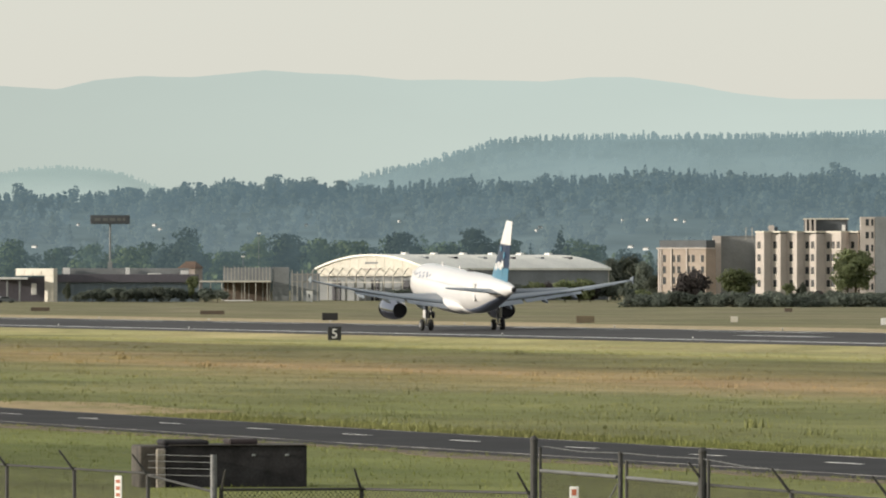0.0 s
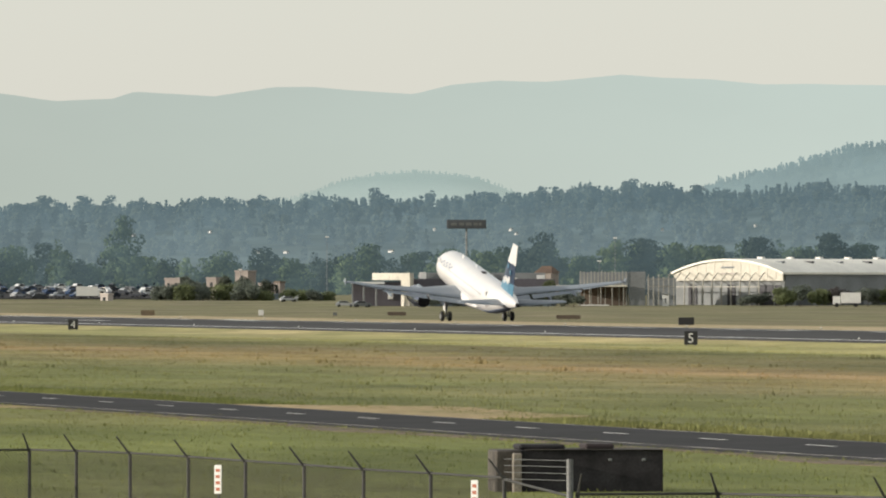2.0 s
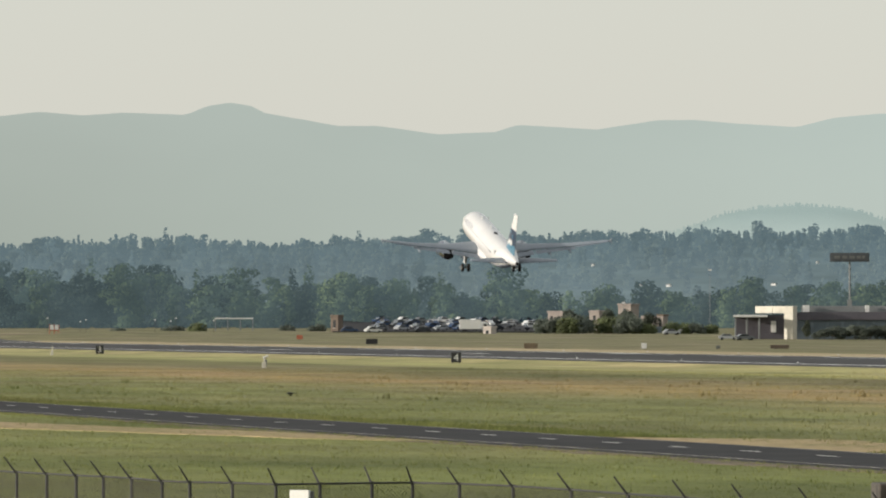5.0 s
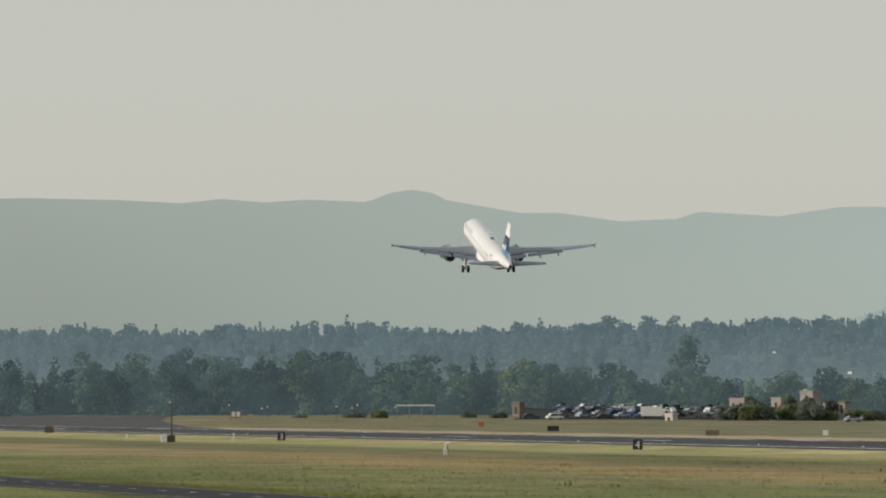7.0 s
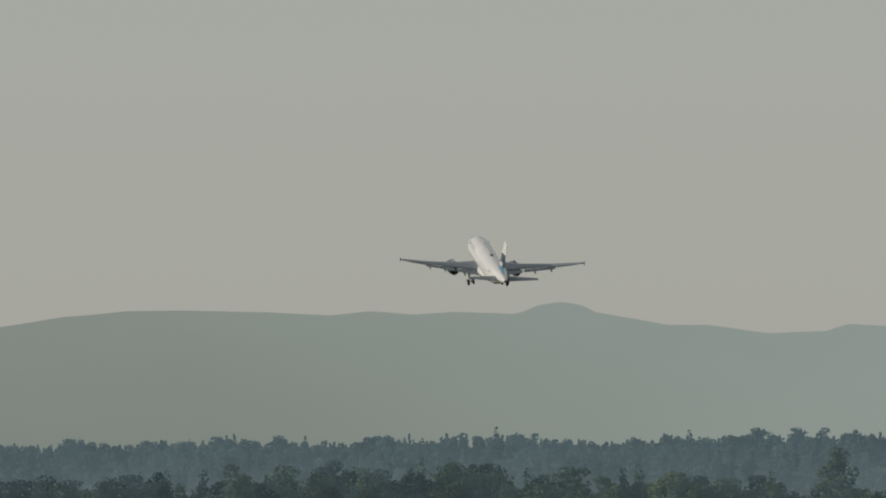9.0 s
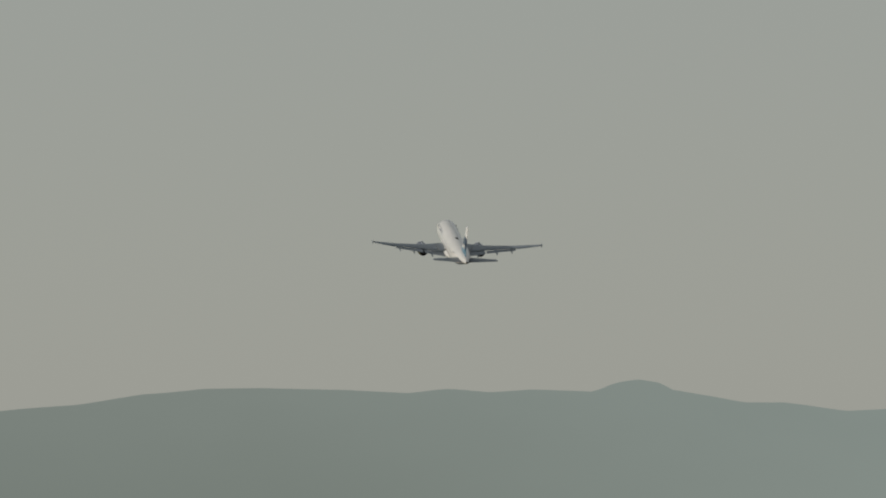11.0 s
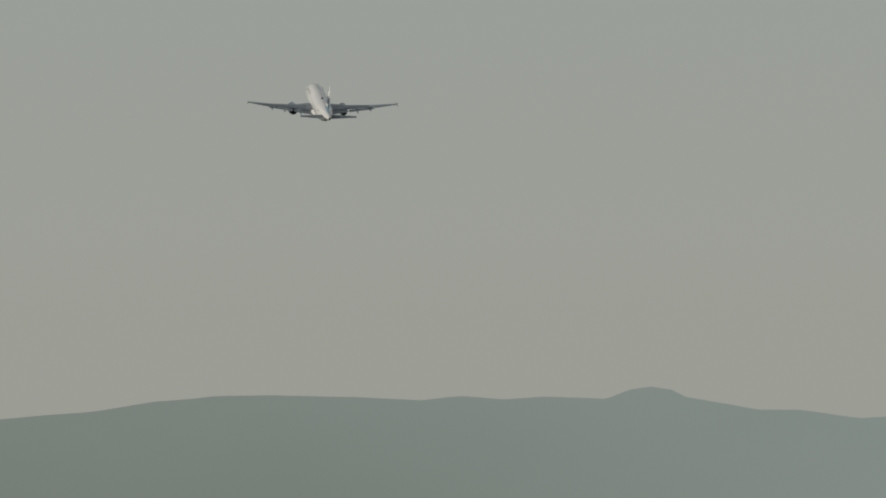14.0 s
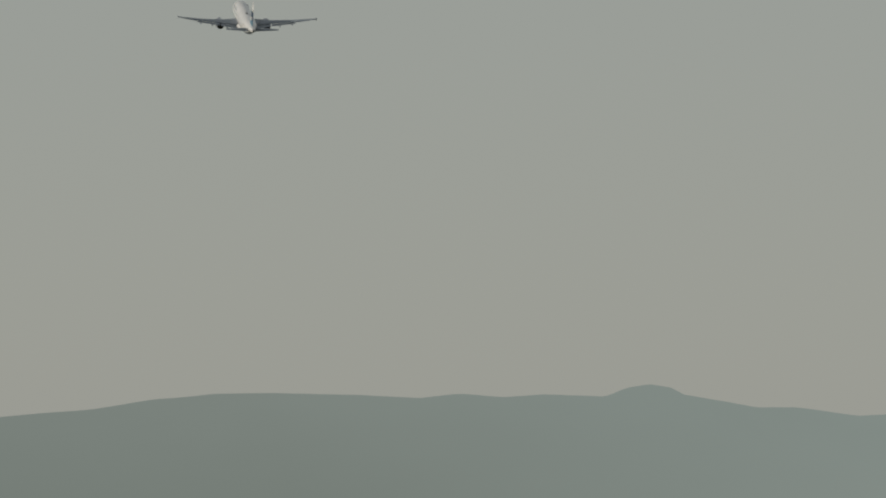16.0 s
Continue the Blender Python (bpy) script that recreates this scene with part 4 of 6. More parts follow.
def portal_building():
    d = 2050
    s = d / K
    b = building("terminal_building", site(95, d), "long dark low building with a thick white portal", "building")
    x = lambda u: (u - 95) * s
    z = lambda v: lift(v, d)
    block("wall", b, M_TEAL, x(97), x(352), 1, 12, 0, z(500), "bluish glazed wall")
    block("fascia", b, M_PLUM, x(96), x(352), 0.2, 12.5, z(500), z(486), "dark plum fascia")
    block("roof_plant", b, M_GREYPALE, x(110), x(335), 4, 11, z(486), z(475), "grey rooftop plant screen")
    for u0, u1, v0 in ((112, 124, 474), (223, 230, 474), (320, 334, 479), (262, 285, 484)):
        block("roof_unit", b, M_WHITEPANEL, x(u0), x(u1), 2, 3.5, z(486), z(v0), "white rooftop unit")
    rot = Matrix.Translation((x(95), -3, 0)) @ pose(0, 0, 0, 0, 0, -36)
    q = 1 / math.cos(radians(36))

    def slanted(name, mat, u0, u1, y0, y1, z0, z1, label=""):
        bm = box(bmesh.new(), (u0 - 95) * s * q, (u1 - 95) * s * q, y0, y1, z0, z1, bevel=0.04)
        bmesh.ops.transform(bm, matrix=rot, verts=bm.verts)
        return part(name, bm, mat, b, label)

    slanted("portal_beam", M_CREAM, 28, 95, 0, 1.6, z(488), z(475.5), "thick white portal beam")
    slanted("portal_column", M_CREAM, 79, 95, 0.02, 1.58, 0, z(488), "thick white portal column")
    for k in range(3):
        slanted("recess", M_CREAM, 34 + 15 * k, 44 + 15 * k, -0.12, 0.0, z(486), z(479))
    block("canopy", b, M_WHITEPANEL, x(-10), x(50), -5, 3, z(495), z(491), "flat white canopy roof")
    block("back_wall", b, M_PLUM, x(-8), x(80), 3, 8, 0, z(491), "dark recessed wall")
    for u0 in (-8, 12, 34):
        block("canopy_post", b, M_GREYPALE, x(u0), x(u0) + 0.4, -4.5, -4.1, 0, z(495))
    block("sign_panel", b, M_WHITEPANEL, x(56), x(65), 2.5, 3, z(522), z(502), "pale lit panel")
    for k in range(9):
        u0 = 104 + 27 * k
        block("glazing", b, M_BLUEGLASS, x(u0), x(u0 + 22), 0.9, 1.0, z(524), z(503), "dark glazing", 0.02)


portal_building()


def compound():
    d = 2080
    s = d / K
    x = lambda u: (u - 395) * s
    z = lambda v: lift(v, d)
    b = building("equipment_building", site(395, d), "grey equipment building with a flat canopy and steel posts", "building")
    block("wall", b, M_GREYWALL, x(395), x(481), 3, 12, 0, z(474), "grey upper wall")
    block("lower_wall", b, M_TANDIRT, x(397), x(478), 2.7, 3.05, 0, z(499), "brownish lower wall")
    block("tall_block", b, M_GREYPALE, x(482), x(512), 0, 9, 0, z(473), "plain grey block")
    block("canopy", b, M_CREAM, x(348), x(480), -3, 4, z(500), z(497), "flat pale canopy")
    for k in range(14):
        u0 = 396 + 6.2 * k
        block("post", b, M_STEELPALE, x(u0), x(u0) + 0.25, -0.2, 0.05, 0 if k % 2 else z(499), z(472 + (k % 3)), "", 0.02)
    for k in range(7):
        block("canopy_post", b, M_STEELPALE, x(352 + 20 * k), x(352 + 20 * k) + 0.22, -2.8, -2.6, 0, z(499.5), "", 0.02)
    block("kerb_wall", b, M_WHITEPANEL, x(398), x(448), -3.6, -3.2, 0, 0.5, "low white wall")
    g = building("steel_frame", site(540, 2075), "open pale steel frame beside the hangar", "frame")
    x2 = lambda u: (u - 540) * 2075 / K
    for k in range(6):
        u0 = 516 + 9 * k
        block("post", g, M_STEELPALE, x2(u0), x2(u0) + 0.28, 0, 0.28, 0, z(478 + 4 * (k % 2)), "", 0.02)
    for v0 in (487, 500):
        block("beam", g, M_STEELPALE, x2(516), x2(562), 0.3, 0.55, z(v0), z(v0 - 1.5), "", 0.02)
    block("screen", g, M_GREYWALL, x2(514), x2(566), 5, 5.4, 0, z(484), "grey screen wall")
    k_ = building("guard_kiosk", site(547, 2060), "small white kiosk with a grey roof", "kiosk")
    sk = 2060 / K
    block("wall", k_, M_WHITEPANEL, -5 * sk, 6 * sk, 0, 1.6, 0, lift(514, 2060))
    block("roof", k_, M_GREYPALE, -6.5 * sk, 7 * sk, -0.2, 1.8, lift(514, 2060), lift(511, 2060))
    block("window", k_, M_GLASS, -1 * sk, 1 * sk, -0.06, 0.05, 1.0, 2.0, "", 0.01)


M_TANDIRT = material("brown_wall", (0.17, 0.13, 0.1), 0.85, 0, 0.25, 4, 0.1)
compound()


def tall_sign():
    d = 2260
    s = d / K
    b = building("pylon_sign", site(195, d), "tall pole sign with a wide dark board", "sign")
    part("pole", rod(bmesh.new(), (0, 0, 0), (0, 0, lift(395, d)), 0.25, 10), M_GREYPALE, b, "grey steel pole")
    bd = block("board", b, M_GREYDARK, -35 * s, 35 * s, -0.9, 0.9, lift(397, d), lift(381, d), "wide dark sign board", 0.08)
    block("panel", bd, M_GREYDARK, -32 * s, 32 * s, -1.0, -0.9, lift(394.5, d), lift(383.5, d), "dark inset panel", 0.02)
    for u0, u1 in ((-27, -17), (-13, -4), (-1, 9), (13, 20), (22, 27)):
        block("lettering_bar", bd, M_CREAMDULL, u0 * s, u1 * s, -1.06, -1.0, lift(391.5, d), lift(386.5, d), "dull grey lettering bar", 0.01)
    block("base_box", b, M_GREYPALE, -0.6, 0.6, -0.6, 0.6, lift(473, d) - 2, lift(464, d), "white collar box", 0.05)


M_CREAMDULL = material("dull_grey_lettering", (0.13, 0.135, 0.13), 0.7, 0, 0.2, 1, 0.1)
tall_sign()


M_BUFF = material("buff_stucco", (0.37, 0.305, 0.25), 0.85, 0, 0.2, 5, 0.08)


def window_in(parent, x0, x1, y, z0, z1):
    """A recessed dark window with a proud surround, in a wall face at depth y."""
    w = part("window", box(bmesh.new(), x0, x1, y - 0.02, y + 0.12, z0, z1), M_GLASS, parent)
    part("sill", box(bmesh.new(), x0 - 0.1, x1 + 0.1, y - 0.14, y + 0.02, z0 - 0.14, z0), M_TAN, w)
    return w


def tower_block():
    """Five storeys with a sawtooth front: each bay has a face turned to the sun and one turned away."""
    d = 2100
    s = d / K
    b = building("apartment_block", site(1337, d), "five-storey tan block with a sawtooth front", "building")
    top = lift(412, d)
    x = (lambda u: (u - 1337) * s)
    bays = [(1337, 1352, 1365), (1365, 1381, 1393), (1393, 1410, 1423), (1423, 1444, 1460), (1460, 1488, 1502), (1502, 1518, 1530)]
    for i, (a, c, e) in enumerate(bays):
        q = (c - a) * s * 0.8
        bm = bmesh.new()
        foot = [(x(a), 0, 0), (x(c), -q, 0), (x(e), 0, 0), (x(e), 9, 0), (x(a), 9, 0)]
        loft(bm, [foot, [(p[0], p[1], top - (0.3 if i % 2 else 0)) for p in foot]])
        bay = part("bay", bm, M_TAN, b, "tan stucco bay")
        bm = bmesh.new()
        cap = [(x(a) - 0.15, -0.15, 0), (x(c), -q - 0.3, 0), (x(e) + 0.1, -0.1, 0), (x(e), 9, 0), (x(a), 9, 0)]
        loft(bm, [[(p[0], p[1], top) for p in cap], [(p[0], p[1], top + 0.35) for p in cap]])
        part("coping", bm, M_CREAM, bay)
        # windows on the sunny face
        ang = math.atan2(-q, x(c) - x(a))
        wide = math.hypot(x(c) - x(a), q)
        fm = Matrix.Translation((x(a), 0, 0)) @ Matrix.Rotation(ang, 4, "Z")
        cols = [0.42] if c - a < 18 else ([0.25, 0.7] if c - a < 25 else [0.2, 0.5, 0.82])
        for st in range(5):
            zc = top - 3.0 - 3.09 * st
            if zc < 1.5:
                continue
            for cx in cols:
                bm = bmesh.new()
                box(bm, cx * wide - 0.5, cx * wide + 0.5, -0.05, 0.1, zc - 0.85, zc + 0.85)
                bmesh.ops.transform(bm, matrix=fm, verts=bm.verts)
                w = part("window", bm, M_GLASS, bay, "dark window")
                bm = bmesh.new()
                box(bm, cx * wide - 0.55, cx * wide + 0.55, -0.18, -0.02, zc - 1.02, zc - 0.86)
                bmesh.ops.transform(bm, matrix=fm, verts=bm.verts)
                part("sill", bm, M_CREAM, w)
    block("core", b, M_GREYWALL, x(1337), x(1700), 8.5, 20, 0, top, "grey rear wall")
    block("penthouse", b, M_GREYDARK, x(1423), x(1500), 3, 9, top, lift(389, d), "dark rooftop plant room")
    block("penthouse_cap", b, M_CREAM, x(1421), x(1502), 2.6, 9.3, lift(389, d), lift(386.5, d), "pale rooftop edge")
    for u0 in (1424, 1432, 1440):
        block("penthouse_fin", b, M_TAN, x(u0), x(u0 + 4), 1.6, 3, top, lift(389, d), "", 0.02)
    block("roof_box", b, M_TAN, x(1360), x(1370), 2, 5, top, lift(399, d))
    block("roof_box", b, M_GREYDARK, x(1371), x(1376), 3, 5, top, lift(402, d))
    block("roof_box", b, M_WHITEPANEL, x(1490), x(1496), 1.5, 3, top, lift(398, d))
    for u0, v0 in ((1320, 403), (1331, 402)):
        part("vent_pipe", rod(bmesh.new(), (x(u0), 4, lift(425, d)), (x(u0), 4, lift(v0, d)), 0.12, 6), M_STEELPALE, b)
    st = block("stair_tower", b, M_TAN, x(1522), x(1547), -4, 9, 0, lift(384.5, d), "tall tan stair tower")
    for k in range(6):
        zc = lift(394 + 22.7 * k, d)
        if zc > 2:
            window_in(st, x(1531), x(1537), -4, zc - 0.8, zc + 0.8)
            window_in(st, x(1541), x(1545), -4, zc - 0.8, zc + 0.8)
    # grey in place of the block's tan: this wing's shade is in its colour
    block("wing", b, M_GREYPALE, x(1548), x(1700), -5, 9, 0, lift(384, d), "plain wing in a grey that stands in for shade")
    # the lower neighbour
    n = building("annex_building", site(1164, 2110), "two-storey tan annex with a grey attic", "building")
    s2 = 2110 / K
    x2 = lambda u: (u - 1164) * s2
    z2 = lambda v: lift(v, 2110)
    an = 33.0
    rot = pose(0, 0, 0, 0, 0, -an)
    wd = x2(1249) / math.cos(radians(an))

    def turned(name, parent, mat, x0, x1, y0, y1, za, zb, label="", bevel=0.03):
        bm = box(bmesh.new(), x0, x1, y0, y1, za, zb, bevel=bevel)
        bmesh.ops.transform(bm, matrix=rot, verts=bm.verts)
        return part(name, bm, mat, parent, label)

    wall = turned("wall", n, M_BUFF, 0, wd, 0, 4.5, 0, z2(441), "warm tan stucco wall")
    turned("attic", n, M_GREYDARK, 0.2, wd - 0.2, 0.5, 4.5, z2(439), z2(425.5), "grey attic storey")
    turned("cornice", n, M_TAN, -0.3, wd + 0.25, -0.35, 4.7, z2(441), z2(438.6), "pale cornice")
    for k, f_ in enumerate((0.14, 0.33, 0.44, 0.64, 0.74, 0.93)):
        for v0 in (458, 478, 497):
            w = turned("window", wall, M_GLASS, f_ * wd - 0.42, f_ * wd + 0.42, -0.06, 0.1, z2(v0) - 0.85, z2(v0) + 0.85, "dark window", 0.01)
            turned("surround", w, M_TAN, f_ * wd - 0.62, f_ * wd - 0.44, -0.16, 0.02, z2(v0) - 1.0, z2(v0) + 1.0, "", 0.01)
    for f_ in (0.02, 0.06, 0.28, 0.6):
        turned("pilaster", wall, M_TAN, f_ * wd, f_ * wd + 0.35, -0.3, 0.0, 0, z2(441.2), "pale pilaster")
    block("rear_block", n, M_GREYPALE, x2(1263), x2(1337), 1, 12, 0, z2(419), "tall plain grey rear block")
    block("parapet", n, M_GREYWALL, x2(1262), x2(1338), 0.8, 12.2, z2(419), z2(417.5), "thin parapet")
    # sunlight on the grey block's left edge is put in as a tan strip
    block("lit_corner", n, M_TAN, x2(1261), x2(1276), -1.0, 4, 0, z2(418), "tan corner strip that stands in for the block's sunlit edge")
    block("hedge_wall", n, M_WHITEPANEL, x2(1280), x2(1320), -8, -7.6, 0, lift(526, 2100) , "low white wall")


tower_block()


M_HOUSE = material("dull_pink_stucco", (0.29, 0.25, 0.225), 0.85, 0, 0.25, 3, 0.12)
M_ROOFTILE = material("dull_orange_tile", (0.13, 0.085, 0.06), 0.8, 0, 0.3, 2, 0.2)


# small buildings and roofs by the car park
def small_house(u0, u1, v0, v1, d, wall, roof, label, turn=32.0):
    s = d / K
    w = (u1 - u0) * s * (1.0 if u1 - u0 > 40 else 0.9)
    b = building("small_building", site((u0 + u1) / 2, d, turn), label, "building", "small buildings by the car park")
    base = max(0.0, lift(v1, d))
    if v1 > 505:
        base = 0.0
    top = lift(v0, d)
    dp = min(8.0, max(2.5, w))
    wl_ = block("wall", b, wall, -w / 2, w / 2, 0, dp, 0, top - 0.5)
    block("roof", b, roof, -w / 2 - 0.15, w / 2 + 0.15, -0.2, dp + 0.2, top - 0.5, top)
    k = max(1, int(w / 2.2))
    for i in range(k):
        cx = -w / 2 + (i + 0.5) * w / k
        window_in(wl_, cx - 0.45, cx + 0.45, 0, max(0.8, top - 3.4), max(2.0, top - 1.4))
    return b


for u0, u1, v0, v1, d, wl_, rf_, lb in (
        (-268, -245, 483, 520, 2380, M_HOUSE, M_HOUSE, "buff block with tall dark openings"),
        (-343, -308, 484, 502, 2400, M_HOUSE, M_HOUSE, "small low house with a pale roof"),
        (-218, -188, 471, 486, 2440, M_HOUSE, M_HOUSE, "buff flat-roofed wall above dark shrubs"),
        (-176, -148, 493, 520, 2390, M_HOUSE, M_HOUSE, "low cream shed by dark shrubs"),
        (-147, -133, 490, 522, 2385, M_HOUSE, M_TANDIRT, "narrow tan hut beside the shed"),
        (-455, -437, 511, 523, 2240, M_TAN, M_TAN, "small buff utility box building"),
        (-482, -450, 494, 512, 2640, M_TAN, M_GREYPALE, "long white trailer office"),
        (-725, -708, 491, 526, 2300, M_TANDIRT, M_TANDIRT, "slim brown hut with a pale top")
        ):
    small_house(u0, u1, v0, v1, d, wl_, rf_, lb)
sh = building("open_shelter", site(-894, 2350), "long open shelter with a pale flat roof on thin posts", "shelter")
ks = 2350 / K
block("roof", sh, M_WHITEPANEL, -34 * ks, 34 * ks, 0, 4, lift(498.5, 2350), lift(496, 2350), "pale flat roof")
for q in (-33, -11, 11, 33):
    block("post", sh, M_GREYPALE, q * ks - 0.12, q * ks + 0.12, 0.1, 0.35, 0, lift(498.5, 2350), "", 0.02)
rh = building("tiled_house", site(331, 2380, 20), "small house with a dull orange tiled roof", "house")
kr = 2380 / K
block("wall", rh, M_HOUSE, -15 * kr, 15 * kr, 0, 6, 0, lift(474, 2380), "dull plaster wall")
bm = bmesh.new()
loft(bm, [[(-17 * kr, -0.5, lift(475, 2380)), (17 * kr, -0.5, lift(475, 2380)), (9 * kr, 3, lift(463, 2380)), (-9 * kr, 3, lift(463, 2380))], [(-17 * kr, 6.5, lift(475, 2380)), (17 * kr, 6.5, lift(475, 2380)), (9 * kr, 3.2, lift(463, 2380)), (-9 * kr, 3.2, lift(463, 2380))]])
part("roof", bm, M_ROOFTILE, rh, "dull orange hipped roof")
fence_bit = building("screen_fence", site(-205, 2290), "long blue-grey screen fence beside the car park", "fence")
for k in range(11):
    block("panel", fence_bit, M_TEAL, -6.0 + k * 2.4, -3.65 + k * 2.4, 0, 0.15, 0, lift(512, 2290), "", 0.02)
gate_post = building("gate_pillar", site(-240, 2260), "slim white gate pillar", "pillar")
block("shaft", gate_post, M_WHITEPANEL, -0.3, 0.3, 0, 0.6, 0, lift(507, 2260))
block("cap", gate_post, M_GREYPALE, -0.4, 0.4, -0.1, 0.7, lift(507, 2260), lift(506, 2260))

# the car park on a gentle bank, sloped so its rows fit the camera's view
CP = [spot(-720, 2290, 1.6), spot(-330, 2290, 1.6), spot(-330, 2640, 4.6), spot(-720, 2640, 4.6)]
bm = bmesh.new()
loft(bm, [[(p.x, p.y, p.z + 0.03) for p in CP], [(p.x, p.y, -0.6) for p in CP]])
tagged(part("car_park", bm, M_ROAD), "asphalt car park on a gentle bank", "car park", kind="structure")


def car(mat, tall=1.0):
    c = thing("car", (0, 0, 0), "parked car", "car", "cars in the car park")
    prof = [(-2.2, 0.35), (2.2, 0.35), (2.25, 0.75), (1.9, 0.9), (1.0, 0.98), (0.4, 1.42 * tall), (-1.1, 1.45 * tall), (-1.9, 1.0), (-2.25, 0.92)]
    bm = loft(bmesh.new(), [[(x, -0.85, z) for x, z in prof], [(x, 0.85, z) for x, z in prof]])
    body = part("body", bm, mat, c)
    for y in (-0.86, 0.86):
        bm = loft(bmesh.new(), [[(x, y + q, z) for x, z in ((-1.6, 1.0), (0.9, 1.0), (0.35, 1.34 * tall), (-1.0, 1.37 * tall))] for q in (-0.01, 0.01)])
        part("side_window", bm, M_GLASS, body)
    bm = loft(bmesh.new(), [[(1.02, y, 1.0), (0.46, y, 1.38 * tall), (0.42, y, 1.36 * tall), (0.95, y, 0.98)] for y in (-0.7, 0.7)])
    part("windscreen", bm, M_CARGLASS, body, "shiny windscreen")
    for x in (-1.4, 1.4):
        for y in (-0.8, 0.8):
            bm = rod(bmesh.new(), (x, y - 0.1, 0.33), (x, y + 0.1, 0.33), 0.33, 12)
            part("wheel", bm, M_TYRE, c)
    return c


M_CARGLASS = material("car_glass", (0.25, 0.28, 0.3), 0.08, 0.6, 0.1, 1, 0.05)
CARS = []
for nm, col, tall, lb in (("silver", (0.45, 0.46, 0.47), 1, "silver parked car"), ("white", (0.75, 0.75, 0.74), 1.15, "white parked van-like car"), ("dark", (0.03, 0.035, 0.045), 1, "dark parked car"), ("blue", (0.04, 0.07, 0.14), 1.1, "dark blue parked car"), ("grey", (0.16, 0.17, 0.18), 1, "grey parked car")):
    c = car(material("car_paint_" + nm, col, 0.2, 0.3, 0.05, 2, 0.03), tall)
    c["label"] = lb + " among rows of cars"
    CARS.append(c)
first_use = set()
for r in range(6):
    d = 2310 + 58 * r
    z = 1.6 + (d - 2290) / 350 * 3.0 + 0.05
    u = -640 + rnd.uniform(0, 20)
    while u < -335 + 5 * r:
        k = rnd.randrange(5)
        m = Matrix.Translation(spot(u, d, z)) @ pose(0, 0, 0, 0, 0, rnd.choice((28, 34, 208, 120)))
        if k in first_use:
            copy_thing(CARS[k], m)
        else:
            first_use.add(k)
            CARS[k].matrix_basis = m
        u += rnd.uniform(18, 46)
for u, d, rz, k in ((-648, 2270, 10, 1), (-20, 2020, -10, 0), (10, 2010, 5, 4), (-95, 2250, 0, 1), (-120, 2200, 5, 0), (-690, 2285, 0, 3), (-560, 2280, 2, 2)):
    p = spot(u, d)
    copy_thing(CARS[k], Matrix.Translation((p.x, p.y, ground_z(p.x, p.y) + 0.02 + (1.65 if -700 < u < -330 and d > 2290 else 0))) @ pose(0, 0, 0, 0, 0, rz))


def box_truck(u, d, label, length=7.5, cab=M_WHITEPANEL, turn=0.0):
    p = spot(u, d)
    t = building("box_truck", site(u, d, turn, ground_z(p.x, p.y) + 0.02), label, "truck")
    block("cargo_box", t, M_WHITEPANEL, -length / 2, length / 2 - 1.8, 0, 2.4, 0.9, 3.4)
    cb = block("cab", t, cab, length / 2 - 1.7, length / 2, 0.15, 2.25, 0.6, 2.5)
    block("window", cb, M_GLASS, length / 2 - 1.2, length / 2 - 0.3, 0.1, 0.2, 1.5, 2.2, "", 0.01)
    for x in (-length / 2 + 1.2, length / 2 - 0.9):
        part("wheel", rod(bmesh.new(), (x, 0.0, 0.5), (x, 0.35, 0.5), 0.5, 14), M_TYRE, t)
        part("wheel", rod(bmesh.new(), (x, 2.05, 0.5), (x, 2.4, 0.5), 0.5, 14), M_TYRE, t)


box_truck(-470, 2284, "white box truck in the car park")
box_truck(868, 2030, "white truck trailer parked before the hangar", 6.5, M_WHITEPANEL, 180)

# greenery round the buildings
for u, v, d, k, w in ((1225, 471, 2020, 10, 0.95), (1300, 468, 2060, 2, 1.3), (1312, 475, 2062, 2, 1.3), (1514, 428, 2045, 2, 1.15), (1500, 445, 2043, 2, 1.2), (1395, 497, 2050, 2, 1.0), (1420, 500, 2050, 0, 1.0), (120, 500, 2030, 0, 0.8), (340, 482, 2030, 2, 0.7), (-300, 477, 2285, 3, 1.25), (-230, 480, 2290, 0, 1.3), (-202, 479, 2288, 3, 1.4), (-160, 481, 2300, 1, 1.2), (1082, 452, 2210, 3, 1.2), (1108, 446, 2220, 1, 1.2), (1138, 458, 2200, 3, 1.3), (1065, 470, 2190, 0, 1.2), (1158, 482, 2180, 1, 1.2)):
    plant(k, u, d, lift(v, d), w, 0, u * 13 % 360)
